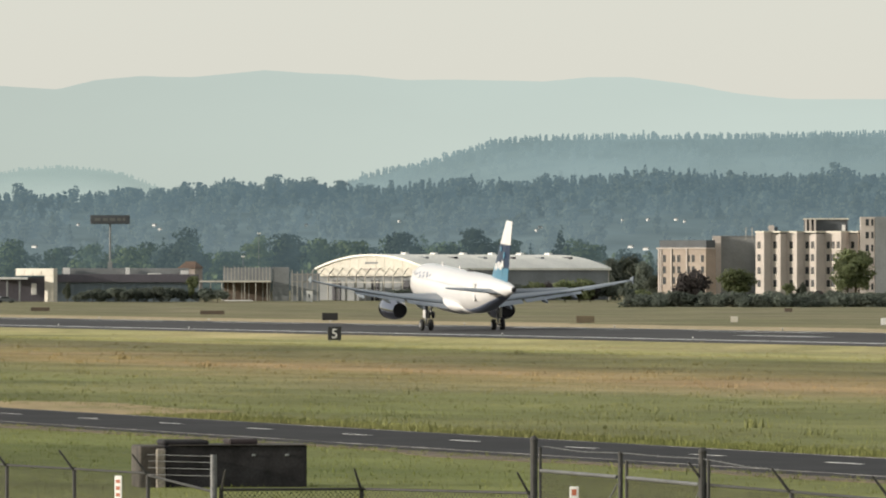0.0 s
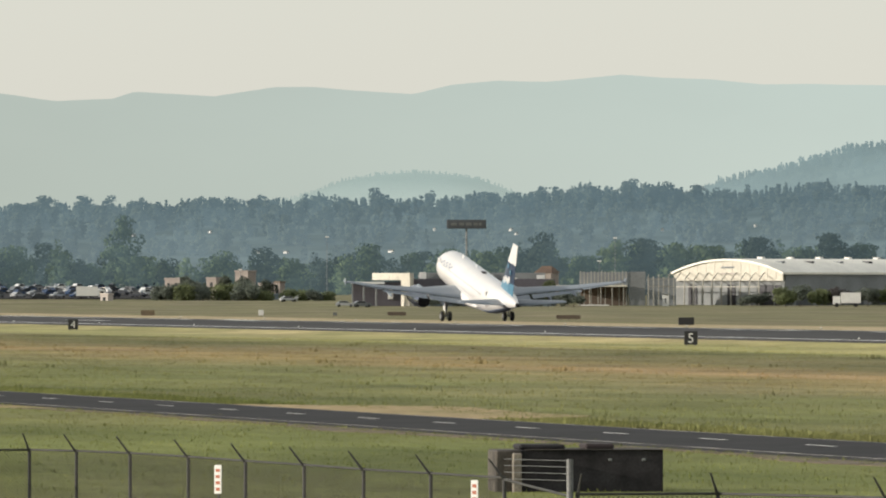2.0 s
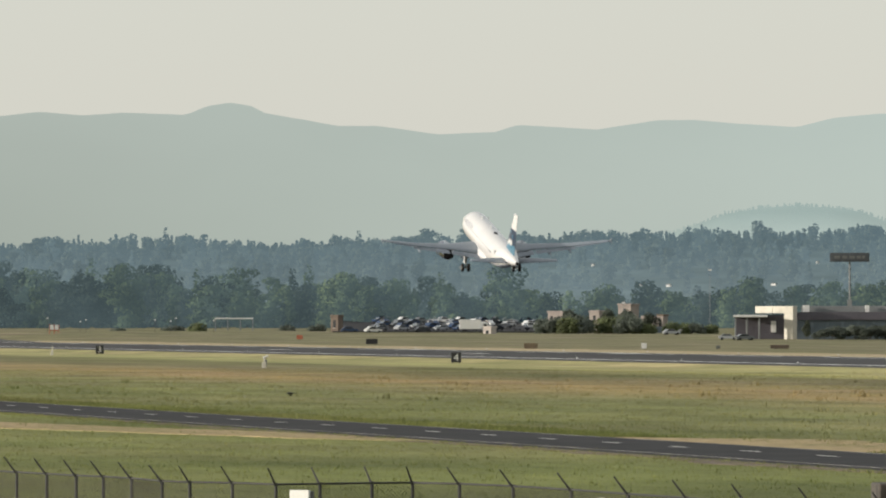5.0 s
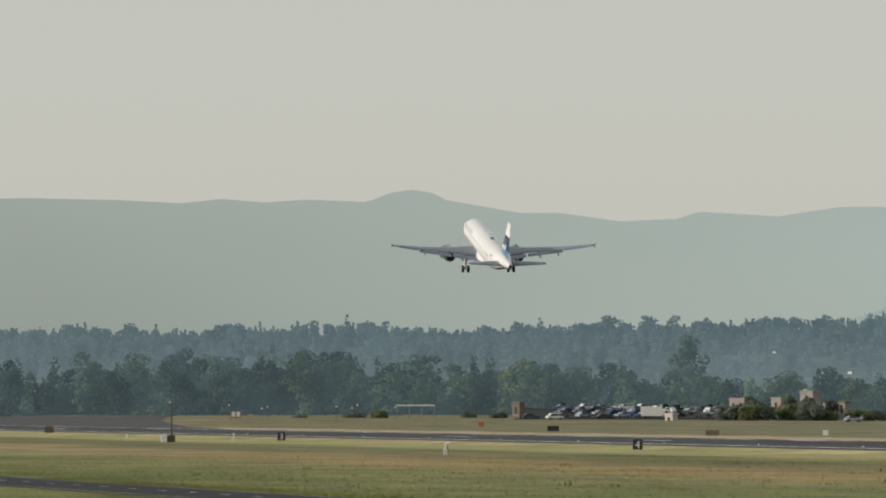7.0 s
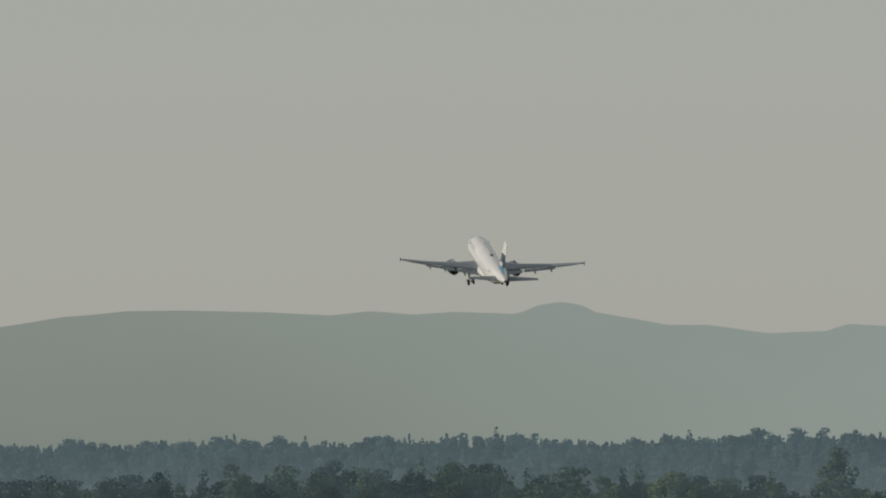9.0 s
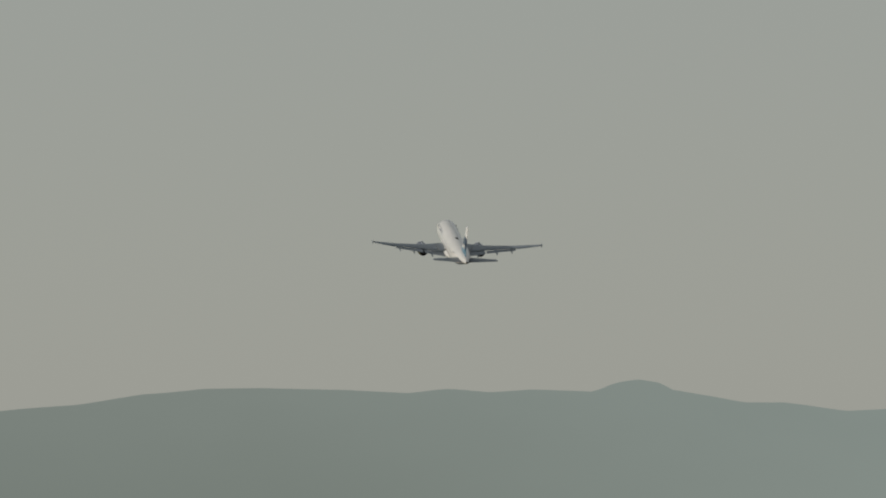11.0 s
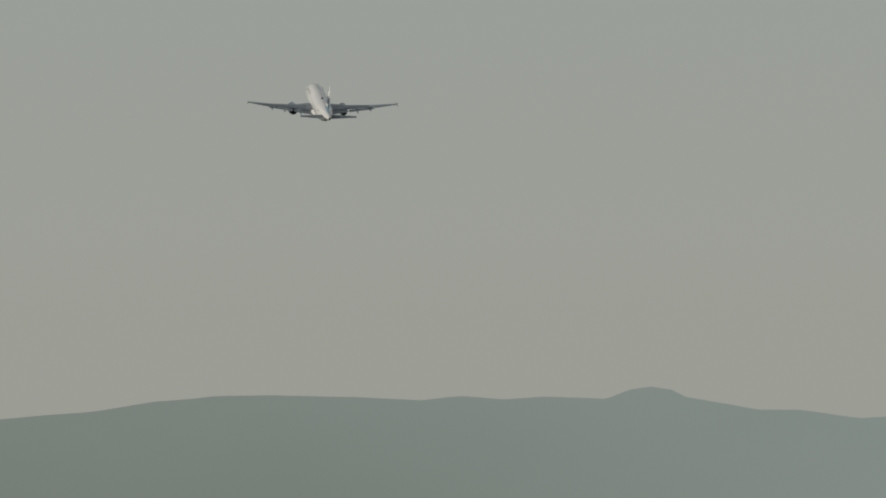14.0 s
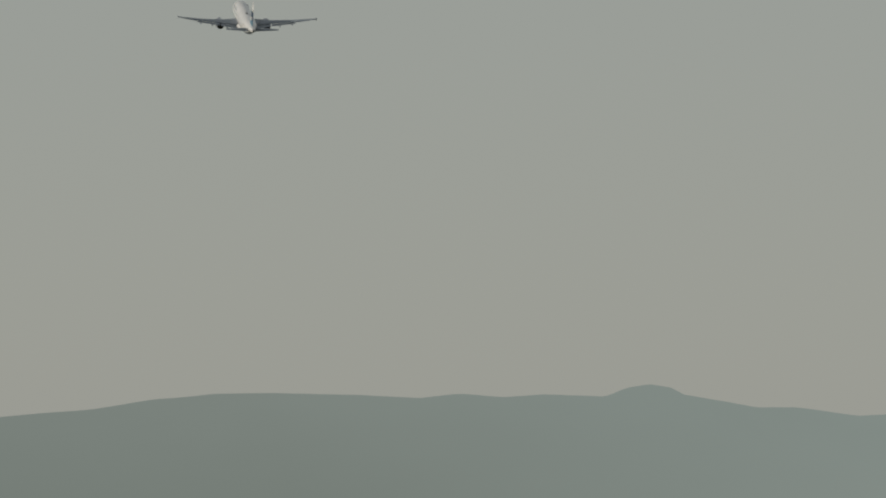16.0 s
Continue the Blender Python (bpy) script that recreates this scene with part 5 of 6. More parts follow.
for u, v, d, k in ((150, 514, 2028, 9), (164, 511, 2034, 9), (191, 508, 2034, 9), (218, 507, 2034, 9), (245, 506, 2034, 9), (272, 505, 2034, 9), (299, 506, 2034, 9), (326, 509, 2034, 9), (178, 508, 2030, 9), (205, 506, 2028, 9), (232, 509, 2026, 9), (258, 506, 2030, 9), (286, 504, 2028, 9), (312, 507, 2030, 9), (362, 506, 2030, 9), (385, 510, 2028, 9), (760, 494, 2045, 8), (785, 492, 2060, 9), (815, 497, 2050, 8), (850, 496, 2050, 10), (905, 498, 2046, 9), (940, 492, 2048, 8), (965, 495, 2055, 10), (1000, 488, 2050, 8), (1025, 486, 2050, 8), (1045, 498, 2055, 10), (1075, 495, 2055, 9), (1110, 505, 2045, 9), (1140, 508, 2040, 8), (1170, 515, 2035, 9),
                  (1195, 518, 2030, 9), (1250, 520, 2030, 9), (1280, 522, 2025, 9), (1310, 520, 2025, 9), (1345, 518, 2025, 9), (1375, 514, 2030, 10), (1410, 516, 2025, 9), (1445, 512, 2030, 10), (1475, 512, 2025, 9), (1505, 516, 2025, 9), (1540, 515, 2025, 9), (1570, 516, 2025, 9), (700, 510, 2060, 9), (720, 508, 2060, 9),
                  (-285, 484, 2270, 9), (-205, 490, 2260, 9), (-300, 492, 2265, 9), (-187, 494, 2265, 9), (-960, 500, 2330, 8), (-745, 505, 2330, 9), (-800, 506, 2360, 9), (-1000, 508, 2350, 9), (-1100, 512, 2350, 9)):
    h = lift(v, d)
    plant(k, u, d, h, 1.0 if h > 3.5 else 1.5, 0, u * 17 % 360)
for k, src in enumerate(STOCK):
    if k not in used_stock:
        for o in (*src.children_recursive, src):
            bpy.data.objects.remove(o)
u = 1130.0
while u < 1720:
    plant(9, u, rnd.uniform(1690, 1730), rnd.uniform(3.4, 4.6), 1.3, -1.0, rnd.uniform(0, 360))
    u += rnd.uniform(15, 22)
for u, v in ((-345, 494), (-325, 490), (-300, 488), (-285, 492), (-232, 488), (-212, 486), (-195, 486), (-178, 500), (-160, 502), (-120, 498), (-100, 500), (-75, 502), (-50, 503)):
    plant(9 if u % 2 else 8, u, 2245 + u % 7, lift(v, 2245), 0.9, 0, u * 31 % 360)
# lamp masts between the trees
for u, v, d in ((-52, 412, 2380), (458, 414, 2330), (-205, 470, 2350), (430, 455, 2300)):
    lm = building("light_mast", site(u, d), "slim grey light mast with a pale head", "lamp post")
    part("pole", rod(bmesh.new(), (0, 0, 0), (0, 0, lift(v, d)), 0.09, 8, 0.06), M_GREYWALL, lm)
    block("lamp_head", lm, M_WHITEPANEL, -0.5, 0.5, -0.3, 0.3, lift(v, d) - 0.1, lift(v, d) + 0.25, "pale lamp head", 0.03)

# scattered houses on the wooded rise
def far_house(u, v, k):
    top = float(np.interp(u, [p[0] for p in FOREST], [p[1] for p in FOREST]))
    a = math.asin(min(1.0, (505 - v) / (505 - top))) * 2 / math.pi
    d = 3000 + 500 * a - 6
    h = building("far_house", site(u, d, 25, lift(v, d)), "small pale house on the wooded rise", "house", "houses on the rise")
    w = (0.75 if v > 430 else 0.32) + 0.14 * (k % 3)
    block("wall", h, M_WHITEPANEL, -w, w, 0, 1.4, -0.7, 0.1)
    bm = bmesh.new()
    loft(bm, [[(-w - 0.1, -0.15, 0.1), (w + 0.1, -0.15, 0.1), (w + 0.1, 0.7, 0.4), (-w - 0.1, 0.7, 0.4)], [(-w - 0.1, 1.5, 0.1), (w + 0.1, 1.5, 0.1), (w + 0.1, 0.75, 0.4), (-w - 0.1, 0.75, 0.4)]])
    part("roof", bm, M_GREYPALE, h, "grey pitched roof")


for k, (u, v) in enumerate(HOUSES):
    far_house(u, v, k)


# ---- airfield signs and lights ----
def distance_sign(ch, u):
    """Square black board with a white numeral on two short legs."""
    x = 226.0
    b = (u + U0) / K
    d = x / math.sin(b)
    z = ground_z(x)
    e = building("distance_sign", site(u, d, 0, z), "black distance sign with a white numeral on grass", "sign", "runway distance signs")
    bd = block("board", e, M_BLACK, -0.64, 0.64, 0, 0.22, 0.14, 1.42, "black square board", 0.03)
    for q in (-0.42, 0.42):
        block("leg", e, M_STEEL, q - 0.05, q + 0.05, 0.06, 0.16, 0, 0.16, "", 0.01)
    cu = bpy.data.curves.new("numeral", "FONT")
    cu.body, cu.size, cu.align_x, cu.extrude = ch, 1.3, "CENTER", 0.01
    ob = new("numeral", cu)
    dg = bpy.context.evaluated_depsgraph_get()
    me = bpy.data.meshes.new_from_object(ob.evaluated_get(dg))
    bpy.data.objects.remove(ob)
    me.transform(Matrix.Translation((0, -0.012, 0.33)) @ pose(0, 0, 0, 90, 0, 0))
    me.materials.clear()
    me.materials.append(M_WHITEPANEL)
    n = new("numeral", me)
    n.parent = bd
    n["label"] = "white numeral " + ch
    return e


distance_sign("5", 592)
distance_sign("4", -501)
distance_sign("3", -1131.5)


def guidance_sign(u0, u1, v0, v1, mat, label):
    d = (EYE_Z + 0.12) * K / (v1 - V0)
    p = spot((u0 + u1) / 2, d)
    z = ground_z(p.x)
    s = d / K
    w, h = (u1 - u0) * s, (v1 - v0) * s
    e = building("guidance_sign", site((u0 + u1) / 2, d, 0, z), label, "sign", "airfield guidance signs")
    block("board", e, mat, -w / 2, w / 2, 0, 0.3, 0.15, 0.1 + h, "", 0.03)
    n = max(2, int(w / 1.2))
    for i in range(n):
        q = -w / 2 + (i + 0.5) * w / n
        block("leg", e, M_STEEL, q - 0.05, q + 0.05, 0.1, 0.2, -0.05, 0.17, "", 0.01)


M_BROWNBOARD = material("weathered_brown_board", (0.11, 0.08, 0.055), 0.7, 0, 0.3, 1.5, 0.15)
M_TANBOARD = material("tan_board", (0.15, 0.115, 0.07), 0.7, 0, 0.3, 1.5, 0.15)
for u0, u1, v0, v1, mt, lb in (
        (570, 598, 556, 570, M_BLACK, "plain black guidance sign board on grass"), (354, 397, 552, 559.5, M_BROWNBOARD, "long low brown guidance sign"), (55, 88, 546, 553, M_BROWNBOARD, "low brown guidance sign"),
        (1020, 1052, 562, 575, M_TANBOARD, "tan guidance sign on dry grass"), (1293, 1306, 563, 574, M_CREAM, "small cream marker board"), (1558, 1574, 566, 579, M_WHITEPANEL, "small white marker board"),
        (-381, -357, 543, 553, M_TANBOARD, "brown guidance sign on dry grass"), (-173, -164, 543, 553, M_WHITEPANEL, "small white marker board"), (-41, -34, 547, 553, M_CREAMDULL, "small dull marker board"),
        (-661, -640, 535, 545, M_BLACK, "plain black guidance sign board on grass"), (-1550, -1534, 533, 545, M_BROWNBOARD, "dark brown sign board"), (1388, 1402, 548, 555, M_BROWNBOARD, "low dark box in grass"),
        (-1106, -1100, 518, 524, M_WHITEPANEL, "tiny white marker board")):
    guidance_sign(u0, u1, v0, v1, mt, lb)


def edge_light(x, y):
    e = building("runway_light", pose(x, y, runway_z(x) - 0.02), "small white runway edge light", "runway light", "runway edge lights")
    part("stem", rod(bmesh.new(), (0, 0, 0), (0, 0, 0.22), 0.05, 8), M_STEEL, e)
    bm = bmesh.new()
    bmesh.ops.create_uvsphere(bm, u_segments=10, v_segments=6, radius=0.085, matrix=Matrix.Translation((0, 0, 0.28)))
    part("lens", bm, M_WHITEPANEL, e, "round white lens")
    return e


first = edge_light(241.5, 560)
for k in range(1, 24):
    copy_thing(first, pose(241.5, 560 + 58 * k, runway_z(241.5) - 0.02))
for k in range(0, 24):
    copy_thing(first, pose(294.5, 575 + 58 * k, runway_z(294.5) - 0.02))


def instrument(u, v_top, v_base, label, kind):
    """A pale equipment post on the grass by the runway."""
    d = (EYE_Z + 0.2) * K / (v_base - V0)
    p = spot(u, d)
    z = ground_z(p.x)
    h = (v_base - v_top) * d / K
    e = building("equipment_post", site(u, d, 0, z), label, "equipment")
    block("base", e, M_CREAM, -0.22, 0.22, 0, 0.4, -0.05, h * 0.45, "pale base box", 0.03)
    part("post", rod(bmesh.new(), (0.05, 0.2, h * 0.4), (0.05, 0.2, h * 0.9), 0.1, 8), M_CREAM, e)
    if kind:
        part("head", rod(bmesh.new(), (-0.1, 0.2, h * 0.75), (0.45, 0.2, h * 0.95), 0.13, 8, 0.08), M_WHITEPANEL, e, "pale tilted head")
        block("arm", e, M_STEEL, 0.12, 0.3, 0.1, 0.3, h * 0.2, h * 0.62, "", 0.02)


instrument(-841, 565, 588, "pale sensor post with a tilted head on grass", True)
instrument(-1216, 542, 560, "grey equipment post on grass", False)
instrument(-1405, 549, 562, "small grey equipment post on grass", False)
mast = building("wind_mast", site(-1326, 1240), "dark slender mast with a small lamp", "mast")
part("pole", rod(bmesh.new(), (0, 0, ground_z(180)), (0, 0, lift(493, 1240)), 0.15, 8, 0.1), M_POST, mast, "dark steel pole")
block("lamp", mast, M_WHITEPANEL, -0.35, -0.1, -0.1, 0.1, lift(493, 1240), lift(490.5, 1240), "small pale lamp", 0.02)
cab = building("equipment_cabinet", site(-1338, 1235, 0), "white equipment cabinet beside the mast", "cabinet")
block("body", cab, M_WHITEPANEL, -0.5, 0.3, 0, 0.6, -0.05, 1.1)
block("side_unit", cab, M_BROWNBOARD, 0.35, 1.5, 0.1, 0.7, -0.05, 1.0, "dark unit")
# two white panels in a red frame at the turn-off
pm = spot(-1212, 2230)
zm = ground_z(pm.x, pm.y)
board = building("panel_marker", site(-1212, 2230, 0, zm), "pair of white panels in a red steel frame", "marker")
for q in (-0.62, 0.62):
    block("panel", board, M_WHITEPANEL, q - 0.46, q + 0.46, 0, 0.08, lift(517, 2230) - zm, lift(508.5, 2230) - zm, "white panel", 0.02)
for q in (-1.2, 0.0, 1.2):
    block("upright", board, M_ORANGE, q - 0.09, q + 0.09, 0.02, 0.14, -0.05, lift(508, 2230) - zm, "red steel upright", 0.01)
block("rail", board, M_ORANGE, -1.2, 1.2, 0.09, 0.15, lift(519, 2230) - zm, lift(517.5, 2230) - zm, "red lower rail", 0.01)
# slim lamp posts along the turn-off
for u, v in ((-1224, 498), (-1156, 501), (-1166, 504), (-1034, 501), (-997, 498), (-1006, 503), (-930, 502)):
    pl_ = spot(u, 2290)
    zl = ground_z(pl_.x, pl_.y)
    lp = building("lamp_post", site(u, 2290, 0, zl), "slim dark post with a small pale lamp", "lamp post", "lamp posts by the turn-off")
    part("pole", rod(bmesh.new(), (0, 0, -0.05), (0, 0, lift(v, 2290) - zl), 0.05, 6), M_POST, lp)
    block("lamp_head", lp, M_WHITEPANEL, -0.2, 0.2, -0.2, 0.2, lift(v, 2290) - zl, lift(v, 2290) - zl + 0.35, "small white lamp", 0.03)
cone = building("marker_flag", site(-778, 2000), "red marker panel on grass", "marker")
block("panel", cone, M_ORANGE, -0.7, 0.7, 0, 0.1, 0.3, 1.3)
block("leg", cone, M_STEEL, -0.05, 0.05, 0.02, 0.08, 0, 0.35, "", 0.01)


# ---- the concrete vault by the road ----
def vault():
    d = 226.0
    s = d / K
    b = building("concrete_vault", site(292, d, -6), "weathered concrete vault with dark front and lids", "utility vault")
    x = lambda u: (u - 292) * s
    z = lambda v: lift(v, d)
    bm = bmesh.new()
    box(bm, x(292), x(545), 0, 2.1, -0.05, z(789), bevel=0.03)
    part("front_block", bm, M_LID, b, "dark concrete block")
    bm = bmesh.new()
    box(bm, x(246), x(291), -0.1, 2.0, -0.05, z(789), bevel=0.04)
    e = part("end_block", bm, M_CONCRETE, b, "pale weathered concrete end")
    # a paler copy of the concrete, so that the buttress looks sunlit
    block("buttress", e, M_CONCRETELIT, x(275), x(291), -0.28, -0.1, -0.05, z(794), "stained concrete buttress, coloured paler to look sunlit", 0.03)
    bm = bmesh.new()
    box(bm, x(290), x(372), 0.2, 1.9, z(789), z(779.5), bevel=0.05)
    part("lid", bm, M_LID, b, "dark raised lid")
    bm = bmesh.new()
    box(bm, x(408), x(460), 0.3, 1.7, z(789), z(778), bevel=0.05)
    part("lid", bm, M_LIDRED, b, "dark reddish raised lid")
    block("ledge", b, M_CONCRETE, x(300), x(546), -0.06, 2.15, z(789), z(787.6), "thin concrete ledge", 0.01)
    for u in (450, 510):
        block("bolt_plate", b, M_GREYPALE, x(u) - 0.05, x(u) + 0.05, -0.03, 0.0, z(808), z(804), "small pale plate", 0.01)


M_CONCRETELIT = material("painted_lit_concrete", (0.3, 0.265, 0.22), 0.9, 0, 0.5, 0.5, 0.25, bump=0.02)
M_LIDRED = material("rusty_dark_lid", (0.03, 0.02, 0.02), 0.8, 0, 0.3, 0.6, 0.2)
vault()


# ---- the perimeter fence ----
POSTS = [(-1440, 761), (-1385, 763), (-1330, 766), (-1278, 769), (-1225, 772), (-1173, 775), (-1125, 777), (-1075, 780), (-1021, 785), (-972, 787), (-897, 788), (-820, 791), (-742, 790), (-650, 788.5), (-578, 788), (-495, 790), (-400, 794), (-297, 800.5), (-196, 808), (-92, 815), (13, 823), (132, 830), (262, 838)]
RAIL_Z = 2.27


def rail_distance(v, z):
    return (EYE_Z - z) * K / (v - V0)


M_WIRE = material("dull_mesh_wire", (0.045, 0.04, 0.03), 0.75, 0.1, 0.3, 0.6, 0.2)


def wire_mesh(parent, a, b, top, bottom):
    """Chain-link fabric between two points: slanting wires in both directions."""
    a, b = Vector((a.x, a.y, 0)), Vector((b.x, b.y, 0))
    L = (b - a).length
    w = (b - a) / L
    v, f = [], []
    r = 0.0028
    n = int(L / 0.075)
    hh = top - bottom
    for k in range(-int(hh / 0.075), n):
        for sgn in (1, -1):
            x0, z0, x1, z1 = k * 0.075, bottom, k * 0.075 + hh, top
            if x0 < 0:
                z0, x0 = bottom - x0, 0.0
            if x1 > L:
                z1, x1 = top - (x1 - L), L
            if x1 - x0 < 0.05:
                continue
            if sgn < 0:
                z0, z1 = top + bottom - z0, top + bottom - z1
            i = len(v)
            for x_, z_ in ((x0, z0), (x1, z1)):
                p = a + w * x_
                v += [(p.x, p.y, z_ - r * 1.4), (p.x + r, p.y, z_ + r), (p.x - r, p.y + r, z_ + r)]
            f += [(i, i + 1, i + 4, i + 3), (i + 1, i + 2, i + 5, i + 4), (i + 2, i, i + 3, i + 5)]
    ob = soup("chain_link_mesh", v, f, M_WIRE, parent)
    ob["kind"] = "stuff"
    return ob


def fence_run(label, spots, rail_z, post_r=0.033, arms=True, fabric=True, name="chain_link_fence"):
    e = thing(name, (0, 0, 0), label, "fence", "perimeter fence")
    for i, p in enumerate(spots):
        q = spots[min(i + 1, len(spots) - 1)] - spots[max(i - 1, 0)]
        q = Vector((q.x, q.y, 0)).normalized()
        side = Vector((-q.y, q.x, 0))
        if side.x > 0:
            side = -side
        bm = rod(bmesh.new(), (p.x, p.y, -0.05), (p.x, p.y, rail_z + 0.03), post_r, 8)
        po = part("post", bm, M_POST, e, "dull steel post")
        if arms:
            tip = Vector((p.x, p.y, rail_z)) + side * 0.27 + Vector((0, 0, 0.31))
            part("barb_arm", rod(bmesh.new(), (p.x, p.y, rail_z - 0.04), tip, 0.024, 6, 0.014), M_POST, po)
    for a, b in zip(spots, spots[1:]):
        part("top_rail", rod(bmesh.new(), (a.x, a.y, rail_z), (b.x, b.y, rail_z), 0.021, 6), M_POST, e)
        part("lower_rail", rod(bmesh.new(), (a.x, a.y, 0.1), (b.x, b.y, 0.1), 0.015, 5), M_STEEL, e)
        if fabric:
            wire_mesh(e, a, b, rail_z - 0.03, 0.1)
    return e


left_spots = [spot(u, rail_distance(v, RAIL_Z)) for u, v in POSTS]
end_post = spot(378, 129.5)
fence_run("grey chain-link fence with slanting barb arms on grass", left_spots, RAIL_Z)
left_end = fence_run("short open fence bay with level taut wires", [left_spots[-1] + Vector((0.001, 0.001, 0)), end_post], RAIL_Z - 0.03, arms=False, fabric=False)
tall = part("end_post", rod(bmesh.new(), (end_post.x, end_post.y, -0.05), (end_post.x, end_post.y, lift(805, 129.5)), 0.05, 10), M_STEEL, left_end, "pale steel end post")
for k, v in enumerate((808, 819, 831, 843)):
    a, b = left_spots[-1], end_post
    part("wire", rod(bmesh.new(), (a.x, a.y, lift(v - 2, 140)), (b.x, b.y, lift(v, 129.5)), 0.005, 5), M_STEEL, left_end, "taut steel wire")
mid = [end_post + Vector((0.12, 0, 0)), spot(640, 130), spot(938, 127.5)]
fence_run("chain-link fence run between end post and gate", mid, RAIL_Z, arms=True)

GATE_Z = 2.64
gate = thing("chain_link_gate", (0, 0, 0), "double chain-link gate on dark steel posts", "gate", "perimeter fence")
g = [(945, 126.0, 779), (1098, 121.5, 803), (1243, 117.0, 800)]
for i, (u, d, v) in enumerate(g):
    p = spot(u, d)
    r = 0.055 if i != 1 else 0.035
    po = part("gate_post", rod(bmesh.new(), (p.x, p.y, -0.05), (p.x, p.y, lift(v, d)), r, 12), M_POST, gate, "dark steel gate post")
    bm = bmesh.new()
    bmesh.ops.create_uvsphere(bm, u_segments=10, v_segments=6, radius=r * 1.15, matrix=Matrix.Translation((p.x, p.y, lift(v, d))))
    part("post_cap", bm, M_POST, po)
    q = spot(u + 11, d - 0.3)
    part("leaf_stile", rod(bmesh.new(), (q.x, q.y, 0.1), (q.x, q.y, lift(v + 12, d)), 0.024, 8), M_POST, gate)
    for z in (2.3, 2.55, 2.75, 1.2):
        part("hinge", box(bmesh.new(), p.x - 0.02, q.x + 0.03, p.y - 0.05, p.y + 0.05, z - 0.03, z + 0.03, bevel=0.01), M_POST, po)
for (u0, d0, _), (u1, d1, _) in zip(g, g[1:]):
    a, b = spot(u0 + 12, d0 - 0.3), spot(u1 - 6, d1 + 0.2)
    part("leaf_rail", rod(bmesh.new(), (a.x, a.y, GATE_Z), (b.x, b.y, GATE_Z), 0.026, 8), M_STEEL, gate, "pale steel top rail")
    part("leaf_rail", rod(bmesh.new(), (a.x, a.y, 0.15), (b.x, b.y, 0.15), 0.024, 8), M_STEEL, gate)
    wire_mesh(gate, a, b, GATE_Z - 0.02, 0.15)
    part("brace", rod(bmesh.new(), (a.x, a.y, 0.2), (b.x, b.y, GATE_Z - 0.1), 0.012, 6), M_STEEL, gate)
# sagging barbed wire over the gate
pts = [spot(960, 126, lift(790, 126)), spot(1030, 124, lift(800, 124)), spot(1100, 121.5, lift(802, 121.5)), spot(1170, 119.5, lift(808, 119.5)), spot(1243, 117, lift(812, 117)), spot(1320, 115, lift(826, 115)), spot(1380, 113.5, lift(832, 113.5))]
bm = bmesh.new()
for a, b in zip(pts, pts[1:]):
    rod(bm, a, b, 0.006, 5)
    for k in range(6):
        c = a.lerp(b, (k + 0.5) / 6)
        rod(bm, c - Vector((0.015, 0, 0.02)), c + Vector((0.015, 0, 0.02)), 0.004, 4)
part("barbed_wire", bm, M_STEEL, gate, "sagging barbed wire")
right = [spot(1252, 117.0), spot(1401, 113.2), spot(1580, 108.8), spot(1760, 104.5)]
fence_run("chain-link fence beyond the gate", right, GATE_Z)
# notices
gs = building("gate_notice", site(1017, 123.4, 8, 0), "small white notice with an orange print on the gate", "sign")
block("plate", gs, M_WHITEPANEL, -0.065, 0.065, -0.06, -0.045, lift(884, 123.4), lift(861, 123.4), "", 0.005)
block("print", gs, M_ORANGE, -0.035, 0.035, -0.066, -0.06, lift(877, 123.4), lift(866, 123.4), "orange print", 0.002)
block("clip", gs, M_STEEL, -0.02, 0.02, -0.045, 0.05, lift(864, 123.4), lift(862, 123.4), "", 0.002)


def fence_notice(u, v0, v1, d, label, bars):
    e = building("fence_notice", site(u, d, 30, 0), label, "sign", "upright notices at the fence")
    w = 15 * d / K
    z0, z1 = lift(v1, d), lift(v0, d)
    pl = block("plate", e, M_WHITEPANEL, -w / 2, w / 2, 0, 0.015, z0, z1, "white rounded plate", 0.006)
    for k in range(bars):
        z = z1 - (k + 0.8) * (z1 - z0) / (bars + 0.6)
        block("print_bar", pl, M_ORANGE, -w * 0.28, w * 0.28, -0.004, 0.0, z - 0.035, z + 0.02, "orange-brown print bar", 0.001)
    block("stake", e, M_POST, -0.015, 0.015, 0.016, 0.04, -0.05, z1 - 0.05, "", 0.004)


fence_notice(-245, 815, 866, 150, "upright white notice with orange print bars", 4)
fence_notice(209, 842, 896, 138, "upright white notice with orange print bars", 4)
wm = building("marker_post", site(-779, 150, 32, 0), "plain white upright marker panel by the fence", "marker post")
wd = 41 * 150 / K
block("panel", wm, M_WHITEPANEL, -wd / 2, wd / 2, 0, 0.06, 0.9, lift(801, 150), "blank white panel", 0.012)
block("backing", wm, M_STEEL, -wd / 2 + 0.02, wd / 2 + 0.05, 0.065, 0.1, 0.9, lift(803, 150), "grey backing plate", 0.006)
block("stake", wm, M_POST, -0.04, 0.04, 0.1, 0.16, -0.05, 1.6, "", 0.006)


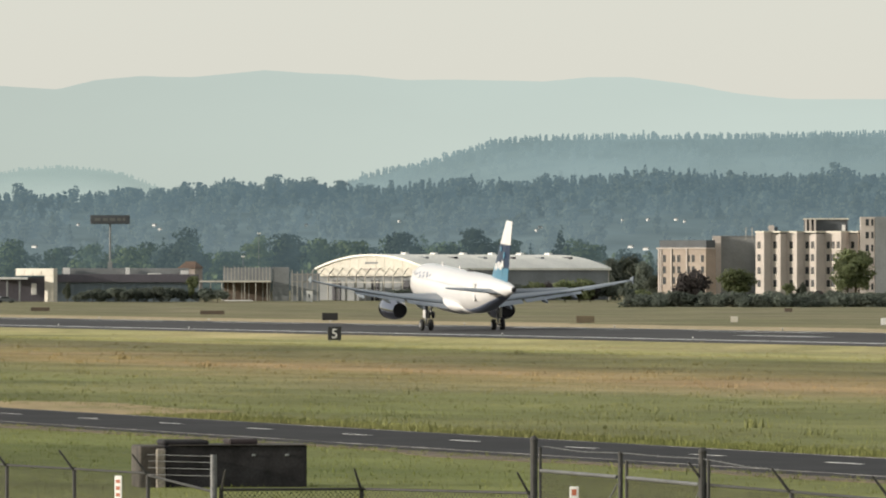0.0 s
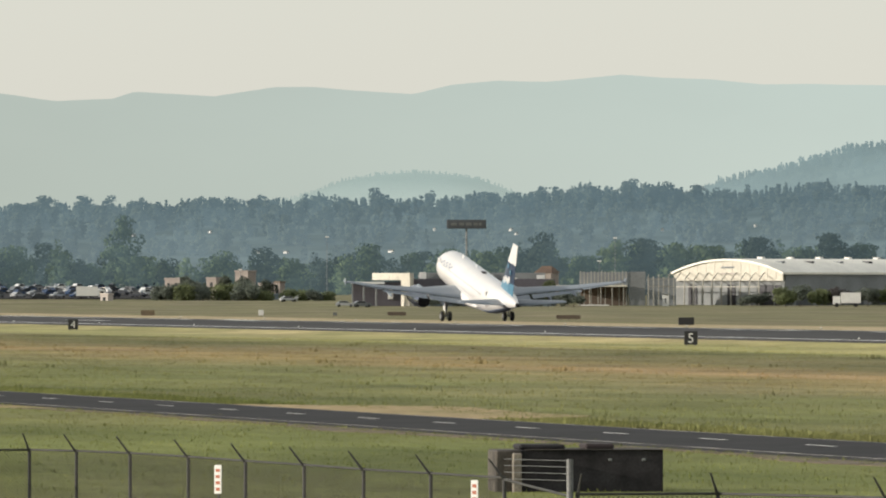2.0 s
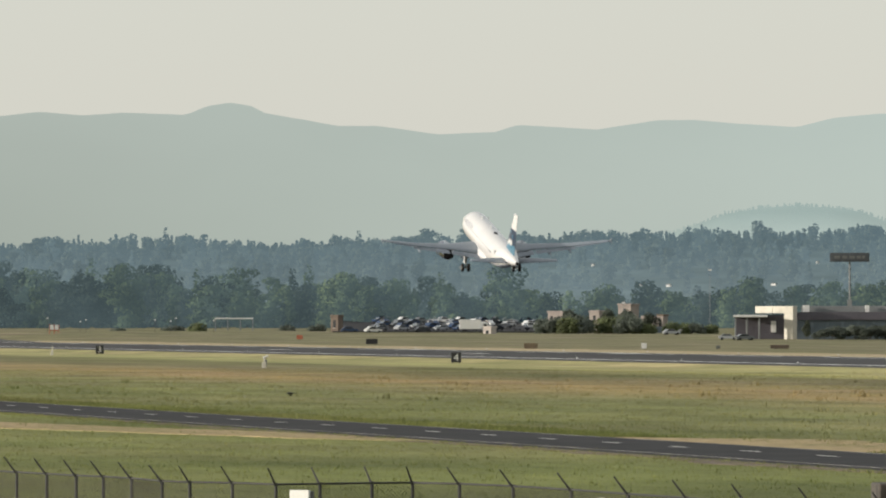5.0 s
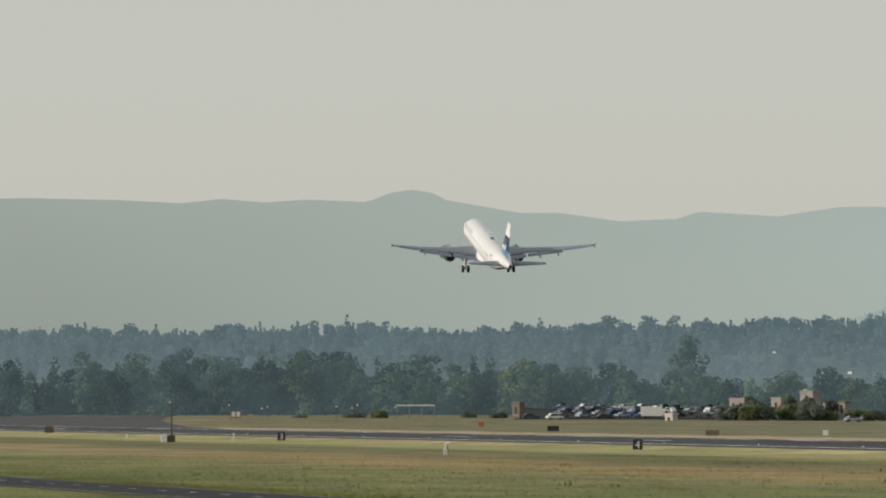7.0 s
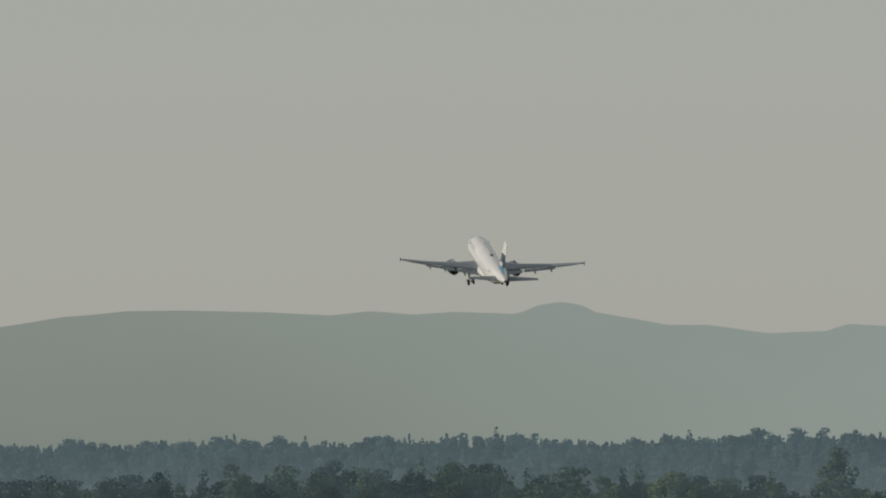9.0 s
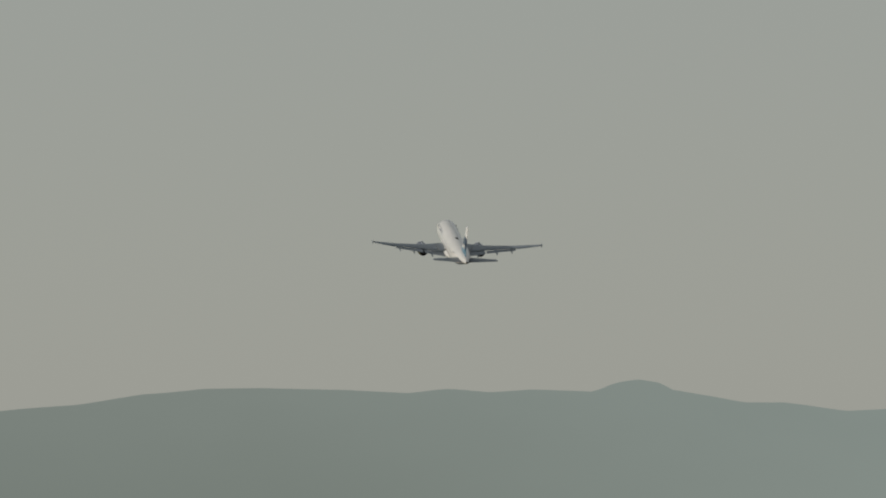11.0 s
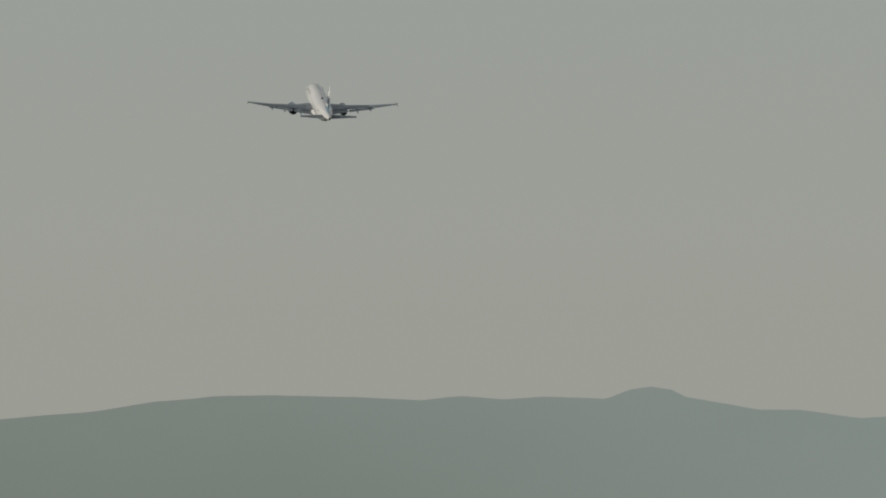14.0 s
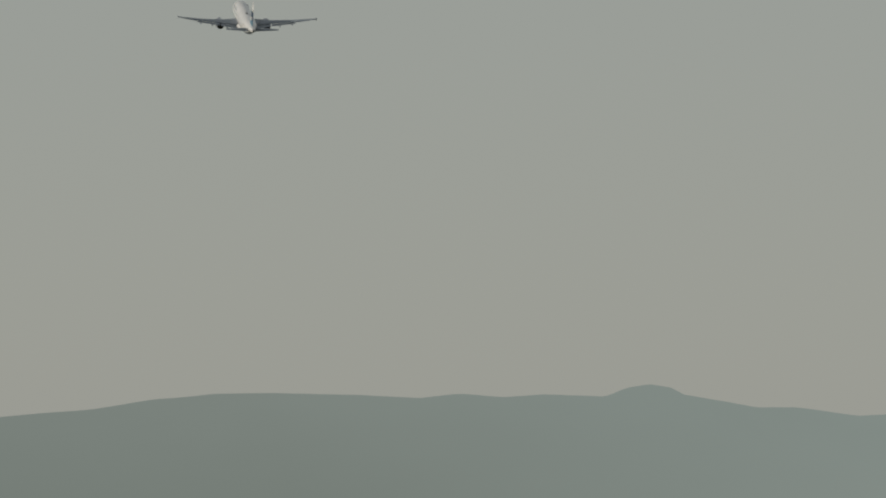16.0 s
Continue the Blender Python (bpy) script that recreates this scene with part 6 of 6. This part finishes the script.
# ---- verge and grass ----
def strip_patch(name, x_in, x_out, y0, y1, mat, label, seed, z=0.03):
    r = random.Random(seed)
    n = int((y1 - y0) / 3)
    v, f = [], []
    for i in range(n + 1):
        y = y0 + (y1 - y0) * i / n
        taper = min(1.0, 6.0 * min(i, n - i) / n)
        w = noise.fractal((y * 0.05, seed, 0), 1, 2, 4) * 1.5
        c = road_x(y)
        a, b = c + x_in, c + x_in + (x_out - x_in + w) * taper
        v += [(a, y, z - 0.05), (a, y, z), ((a + b) / 2, y, z + 0.02), (b, y, z), (b, y, z - 0.05)]
    for i in range(n):
        f += [(i * 5 + k, i * 5 + k + 1, i * 5 + k + 6, i * 5 + k + 5) for k in range(4)]
    return tagged(soup(name, v, f, mat), label, "verge", kind="structure")


M_DRY = material("dry_verge_grass", (0.39, 0.295, 0.17), 0.95, 0, 0.3, 6, 0.25, stretch=(1, 0.3, 1), second=(0.29, 0.24, 0.125), gloss=0.1)
M_STRAW = material("straw_verge", (0.45, 0.36, 0.23), 0.95, 0, 0.3, 8, 0.2, stretch=(1, 0.2, 1), second=(0.37, 0.305, 0.18), gloss=0.1)
M_SOILBROWN = material("soil_brown", (0.14, 0.105, 0.07), 0.95, 0, 0.35, 2, 0.25)
strip_patch("verge_far", 4.72, 12.5, 334, 380, M_DRY, "strip of dry tan grass beside the road", 4)
v, f = [], []
for i in range(61):
    y = 368 + 4 * i
    a = road_x(y) + float(np.interp(y, [368, 396, 420, 470, 608], [-4.72, -4.8, -9.5, -15, -22])) + 0.5 * noise.fractal((y * 0.1, 1, 0), 1, 2, 3)
    b = road_x(y) + float(np.interp(y, [368, 380, 420, 470, 608], [-5.2, -9.0, -16.5, -23, -24])) + 1.2 * noise.fractal((y * 0.06, 5, 0), 1, 2, 3)
    a = min(a, road_x(y) - 4.72)
    v += [(a, y, -0.03), (a, y, 0.03), ((a + b) / 2, y, 0.05), (b, y, 0.03), (b, y, -0.03)]
for i in range(60):
    f += [(i * 5 + k, i * 5 + k + 1, i * 5 + k + 6, i * 5 + k + 5) for k in range(4)]
tagged(soup("verge_near", v, f, M_DRY), "broad strip of dry tan grass beside the road", "verge", kind="structure")
# dry strip along the far runway edge
v, f = [], []
n = 420
for i in range(n + 1):
    y = 300 + 7.0 * i
    w = 20 + 9 * noise.fractal((y * 0.012, 3, 0), 1, 2, 4)
    v += [(298.3, y, -0.3), (298.3, y, -0.1), (298.3 + w * 0.6, y, ground_z(298.3 + w * 0.6) + 0.05), (298.3 + w, y, ground_z(298.3 + w) + 0.03), (298.3 + w, y, -0.6)]
for i in range(n):
    f += [(i * 5 + k, i * 5 + k + 1, i * 5 + k + 6, i * 5 + k + 5) for k in range(4)]
tagged(soup("verge_runway", v, f, M_STRAW), "dry tan strip along the runway edge", "verge", kind="structure")
strip_patch("verge_soil", 4.71, 5.4, 140, 330, M_SOILBROWN, "thin dark brown line beside the road", 6, 0.02)
strip_patch("verge_shoulder", -4.71, -6.0, 140, 480, M_SOILBROWN, "thin worn gravel shoulder beside the road", 7, 0.02)


def tufts(name, count, x_of, y_range, h_range, blades, label, seed, mat, gap=None, spread=0.12):
    """Grass tufts: a few bent blades each, all in one mesh."""
    r = np.random.default_rng(seed)
    y = r.uniform(y_range[0], y_range[1], count)
    lo, hi, power = x_of
    x = lo + (hi - lo) * r.random(count) ** power
    if seed % 2 == 0:
        x = x + np.interp(y, [p[1] for p in ROAD], [p[0] for p in ROAD])
    b = np.arctan2(x, y)
    keep = (b > 0.1) & (b < 0.352)
    if gap:
        keep &= (y < gap[0]) | (y > gap[1])
    x, y = x[keep], y[keep]
    n = len(x)
    zz = np.interp(x, [p[0] for p in PROFILE], [p[1] for p in PROFILE])
    h = r.uniform(h_range[0], h_range[1], n) * (0.5 + 0.9 * r.random(n) ** 2)
    vs, fs = [], []
    for k in range(blades):
        an = r.uniform(0, 6.28, n)
        w = h * r.uniform(0.07, 0.16, n)
        lean = h * r.uniform(0.1, 0.6, n)
        ox, oy = r.normal(0, spread, n), r.normal(0, spread, n)
        c, s_ = np.cos(an), np.sin(an)
        p0 = np.stack([x + ox - w * s_, y + oy + w * c, zz - 0.02], 1)
        p1 = np.stack([x + ox + w * s_, y + oy - w * c, zz - 0.02], 1)
        p2 = np.stack([x + ox + lean * c, y + oy + lean * s_, zz + h], 1)
        base = len(vs) * n
        vs += [p0, p1, p2]
        i = np.arange(n)
        fs.append(np.stack([base + i, base + n + i, base + 2 * n + i], 1))
    me = bpy.data.meshes.new(name)
    V, F = np.concatenate(vs), np.concatenate(fs)
    me.from_pydata(V.tolist(), [], F.tolist())
    me.update()
    me.materials.append(mat)
    return tagged(new(name, me), label, "grass", kind="stuff")


tufts("roadside_grass", 30000, (4.9, 8.6, 1.6), (215, 620), (0.06, 0.2), 5, "tall rough grass along the far road edge", 2, M_BLADES, (334, 378))
tufts("rough_grass", 120000, (89, 240, 1.5), (230, 900), (0.045, 0.15), 4, "rough uneven grass of the airfield", 3, M_BLADES)
tufts("lawn_grass", 70000, (20, 78, 0.8), (190, 560), (0.035, 0.115), 4, "mown grass between fence and road", 5, M_BLADES)
tufts("roadside_weeds", 3500, (-6.4, -4.9, 1.0), (200, 520), (0.04, 0.14), 6, "short weeds along the near road edge", 4, M_BLADES)
tufts("grass_clumps", 420, (95, 190, 1.0), (260, 760), (0.12, 0.3), 22, "scattered taller clumps of grass", 7, M_GRASS, None, 0.28)


# ---- what moves ----
# time, bearing and dip of the main-gear station on the fuselage axis, pitch, bank, heading, distance off the camera
FLIGHT = [(0.0, 819, 513, 3.2, 0, 1.8, 256), (0.5, 653, 511, 5.0, 0, 2.0, 256), (1.0, 498, 509, 7.0, 0, 1.6, 256), (1.5, 353, 504, 8.6, 0, 1.2, 256), (2.0, 216, 499, 9.6, 0, 1.2, 257), (2.5, 88, 486, 10.2, 0, 0.8, 259),
          (3.0, -33, 471, 10.6, 0, 1.0, 260), (3.5, -144, 450, 11.0, 0, 1.2, 262), (4.0, -248, 426, 11.3, 0, 1.4, 263), (4.5, -345, 397, 11.7, 0, 1.5, 264), (7.0, -764, 218, 13.2, -0.2, 0.7, 269), (7.5, -834, 178, 13.5, 0, 0.7, 269.5),
          (8.0, -901, 137, 14.2, 0.2, 0.7, 270), (8.5, -966, 93, 14.2, 0.4, 0.7, 270.5), (9.0, -1028, 47, 14.5, 0.9, 0.9, 271), (9.5, -1085, 4, 14.8, 1.2, 1.2, 272), (12.0, -1318, -211, 15.8, 0.7, 1.9, 275), (12.5, -1367, -256, 15.8, 0.7, 2.0, 276),
          (13.0, -1411, -299, 15.8, 0.45, 2.0, 276.5), (13.5, -1450, -342, 15.7, 0.45, 2.0, 277), (14.0, -1486, -384, 15.6, 0.45, 2.0, 278), (14.5, -1521, -421, 15.5, 0.45, 2.0, 279), (15.0, -1556, -460, 15.4, 0.45, 2.0, 280), (15.5, -1587, -494, 15.3, 0.45, 2.0, 281), (16.0, -1617, -531, 15.2, 0.45, 2.0, 282)]


M_FEATHER = material("black_feather", (0.02, 0.02, 0.022), 0.7, 0, 0.3, 0.1, 0.2)


def bird(label):
    b = thing("bird", (0, 0, 30), label, "bird")
    body = [(0.17, 0.008, 0.008, 0), (0.13, 0.03, 0.03, 0.005), (0.06, 0.04, 0.042, 0), (-0.04, 0.036, 0.036, 0), (-0.12, 0.015, 0.012, 0), (-0.14, 0.008, 0.006, 0)]
    part("body", loft(bmesh.new(), [ring(*q, n=10) for q in body]), M_FEATHER, b, "", True)
    t = [(-0.02, -0.12, 0.004), (0.02, -0.12, 0.004), (0.05, -0.25, 0.0), (0, -0.21, 0.0), (-0.05, -0.25, 0.0)]
    part("tail", loft(bmesh.new(), [t, [(x, y, z - 0.006) for x, y, z in t]]), M_FEATHER, b)
    wings = []
    for side in (-1, 1):
        w = [(0, 0.08, 0), (side * 0.2, 0.09, 0.012), (side * 0.42, -0.02, 0.02), (side * 0.36, -0.06, 0.015), (side * 0.18, -0.07, 0.008), (0, -0.06, 0)]
        ob = part("wing", loft(bmesh.new(), [w, [(x, y, z - 0.008) for x, y, z in w]]), M_FEATHER, b, "black spread wing")
        ob.location = (side * 0.025, 0, 0.02)
        wings.append((ob, side))
    return b, wings


def fly(flock, d, course, beat, t0, t1, bank=0.0, up=30, down=-18):
    b, wings = flock
    pts = [(t, spot(u, d, lift(v, d))) for t, u, v in course]
    rows = []
    for i, (t, p) in enumerate(pts):
        q = pts[min(i + 1, len(pts) - 1)][1] - pts[max(i - 1, 0)][1]
        rows.append((t, Matrix.Translation(p) @ pose(0, 0, 0, 0, 0, math.degrees(math.atan2(-q.x, q.y))) @ pose(0, 0, 0, 0, bank, 0)))
    walk(b, rows)
    for ob, side in wings:
        keys = [(0.0, pose(side * 0.025, 0, 0.02))]
        n = int((t1 - t0) / beat)
        keys += [(t0 + k * beat, pose(side * 0.025, 0, 0.02, 0, -side * (up if k % 2 else down), 0)) for k in range(n)]
        keys.append((16.0, pose(side * 0.025, 0, 0.02)))
        walk(ob, keys)


near_bird = bird("black bird flying with beating wings")
low_bird = bird("small black bird skimming over the grass")
far_bird = bird("small dark bird crossing the airfield")
swift_bird = bird("black bird darting low across the field")


def motions():
    rows = []
    for t, u, v, pitch, bank, heading, track in FLIGHT:
        b = (u + U0) / K
        d = track / math.sin(b)
        p = spot(u, d, lift(v, d))
        rows.append((t, Matrix.Translation(p) @ pose(0, 0, 0, 0, 0, -heading) @ pose(0, 0, 0, pitch, bank, 0)))
    walk(airplane, rows)
    fly(near_bird, 105.0, [(0.0, -3560, 470), (0.8, -117, 402), (0.9, 326, 381), (1.0, 778, 341), (1.2, 1700, 310), (3.0, 3600, 200), (16.0, 6500, -600)], 0.1, 0.4, 1.5, 38, 22, -8)
    fly(low_bird, 215.0, [(0.0, -6200, 480), (3.0, -1560, 540), (3.4, -816, 600), (3.5, -637, 633), (3.6, -471, 649), (3.8, -96, 715), (3.9, 88, 741), (4.0, 275, 780), (4.1, 480, 800), (4.3, 900, 740), (6.0, 3400, 560), (16.0, 6200, 100)], 0.1, 3.0, 4.4, 0.0, 16, -10)
    fly(far_bird, 330.0, [(0.0, 3300, 600), (3.0, 720, 650), (3.3, 499, 645), (3.6, 322, 640), (3.8, 186, 641), (4.0, 39, 650), (4.2, -122, 658), (4.4, -262, 660), (4.5, -368, 658), (4.7, -545, 647), (7.0, -2500, 560), (16.0, -5200, 100)], 0.1, 2.6, 5.0, 8, 14, -10)
    fly(swift_bird, 150.0, [(0.0, -7500, 470), (6.0, -4700, 480), (7.5, -2078, 500), (7.9, -1382, 511), (8.0, -1208, 523), (8.1, -1034, 541), (8.3, -690, 565), (9.5, 1400, 570), (16.0, 6500, 100)], 0.1, 7.6, 8.6, 10, 26, -14)
    for g, side, hx, hz in main_gears:
        walk(g, [(t, pose(hx, 0, hz, 0, side * a, 0)) for t, a in GEAR_FOLD])
    walk(nose_gear, [(t, pose(0, 12.6, -1.7, a * 1.1, 0, 0)) for t, a in GEAR_FOLD])


GEAR_FOLD = [(0.0, 0), (8.4, 0), (9.0, 16), (9.6, 38), (10.4, 80), (10.8, 86), (16.0, 86)]
motions()
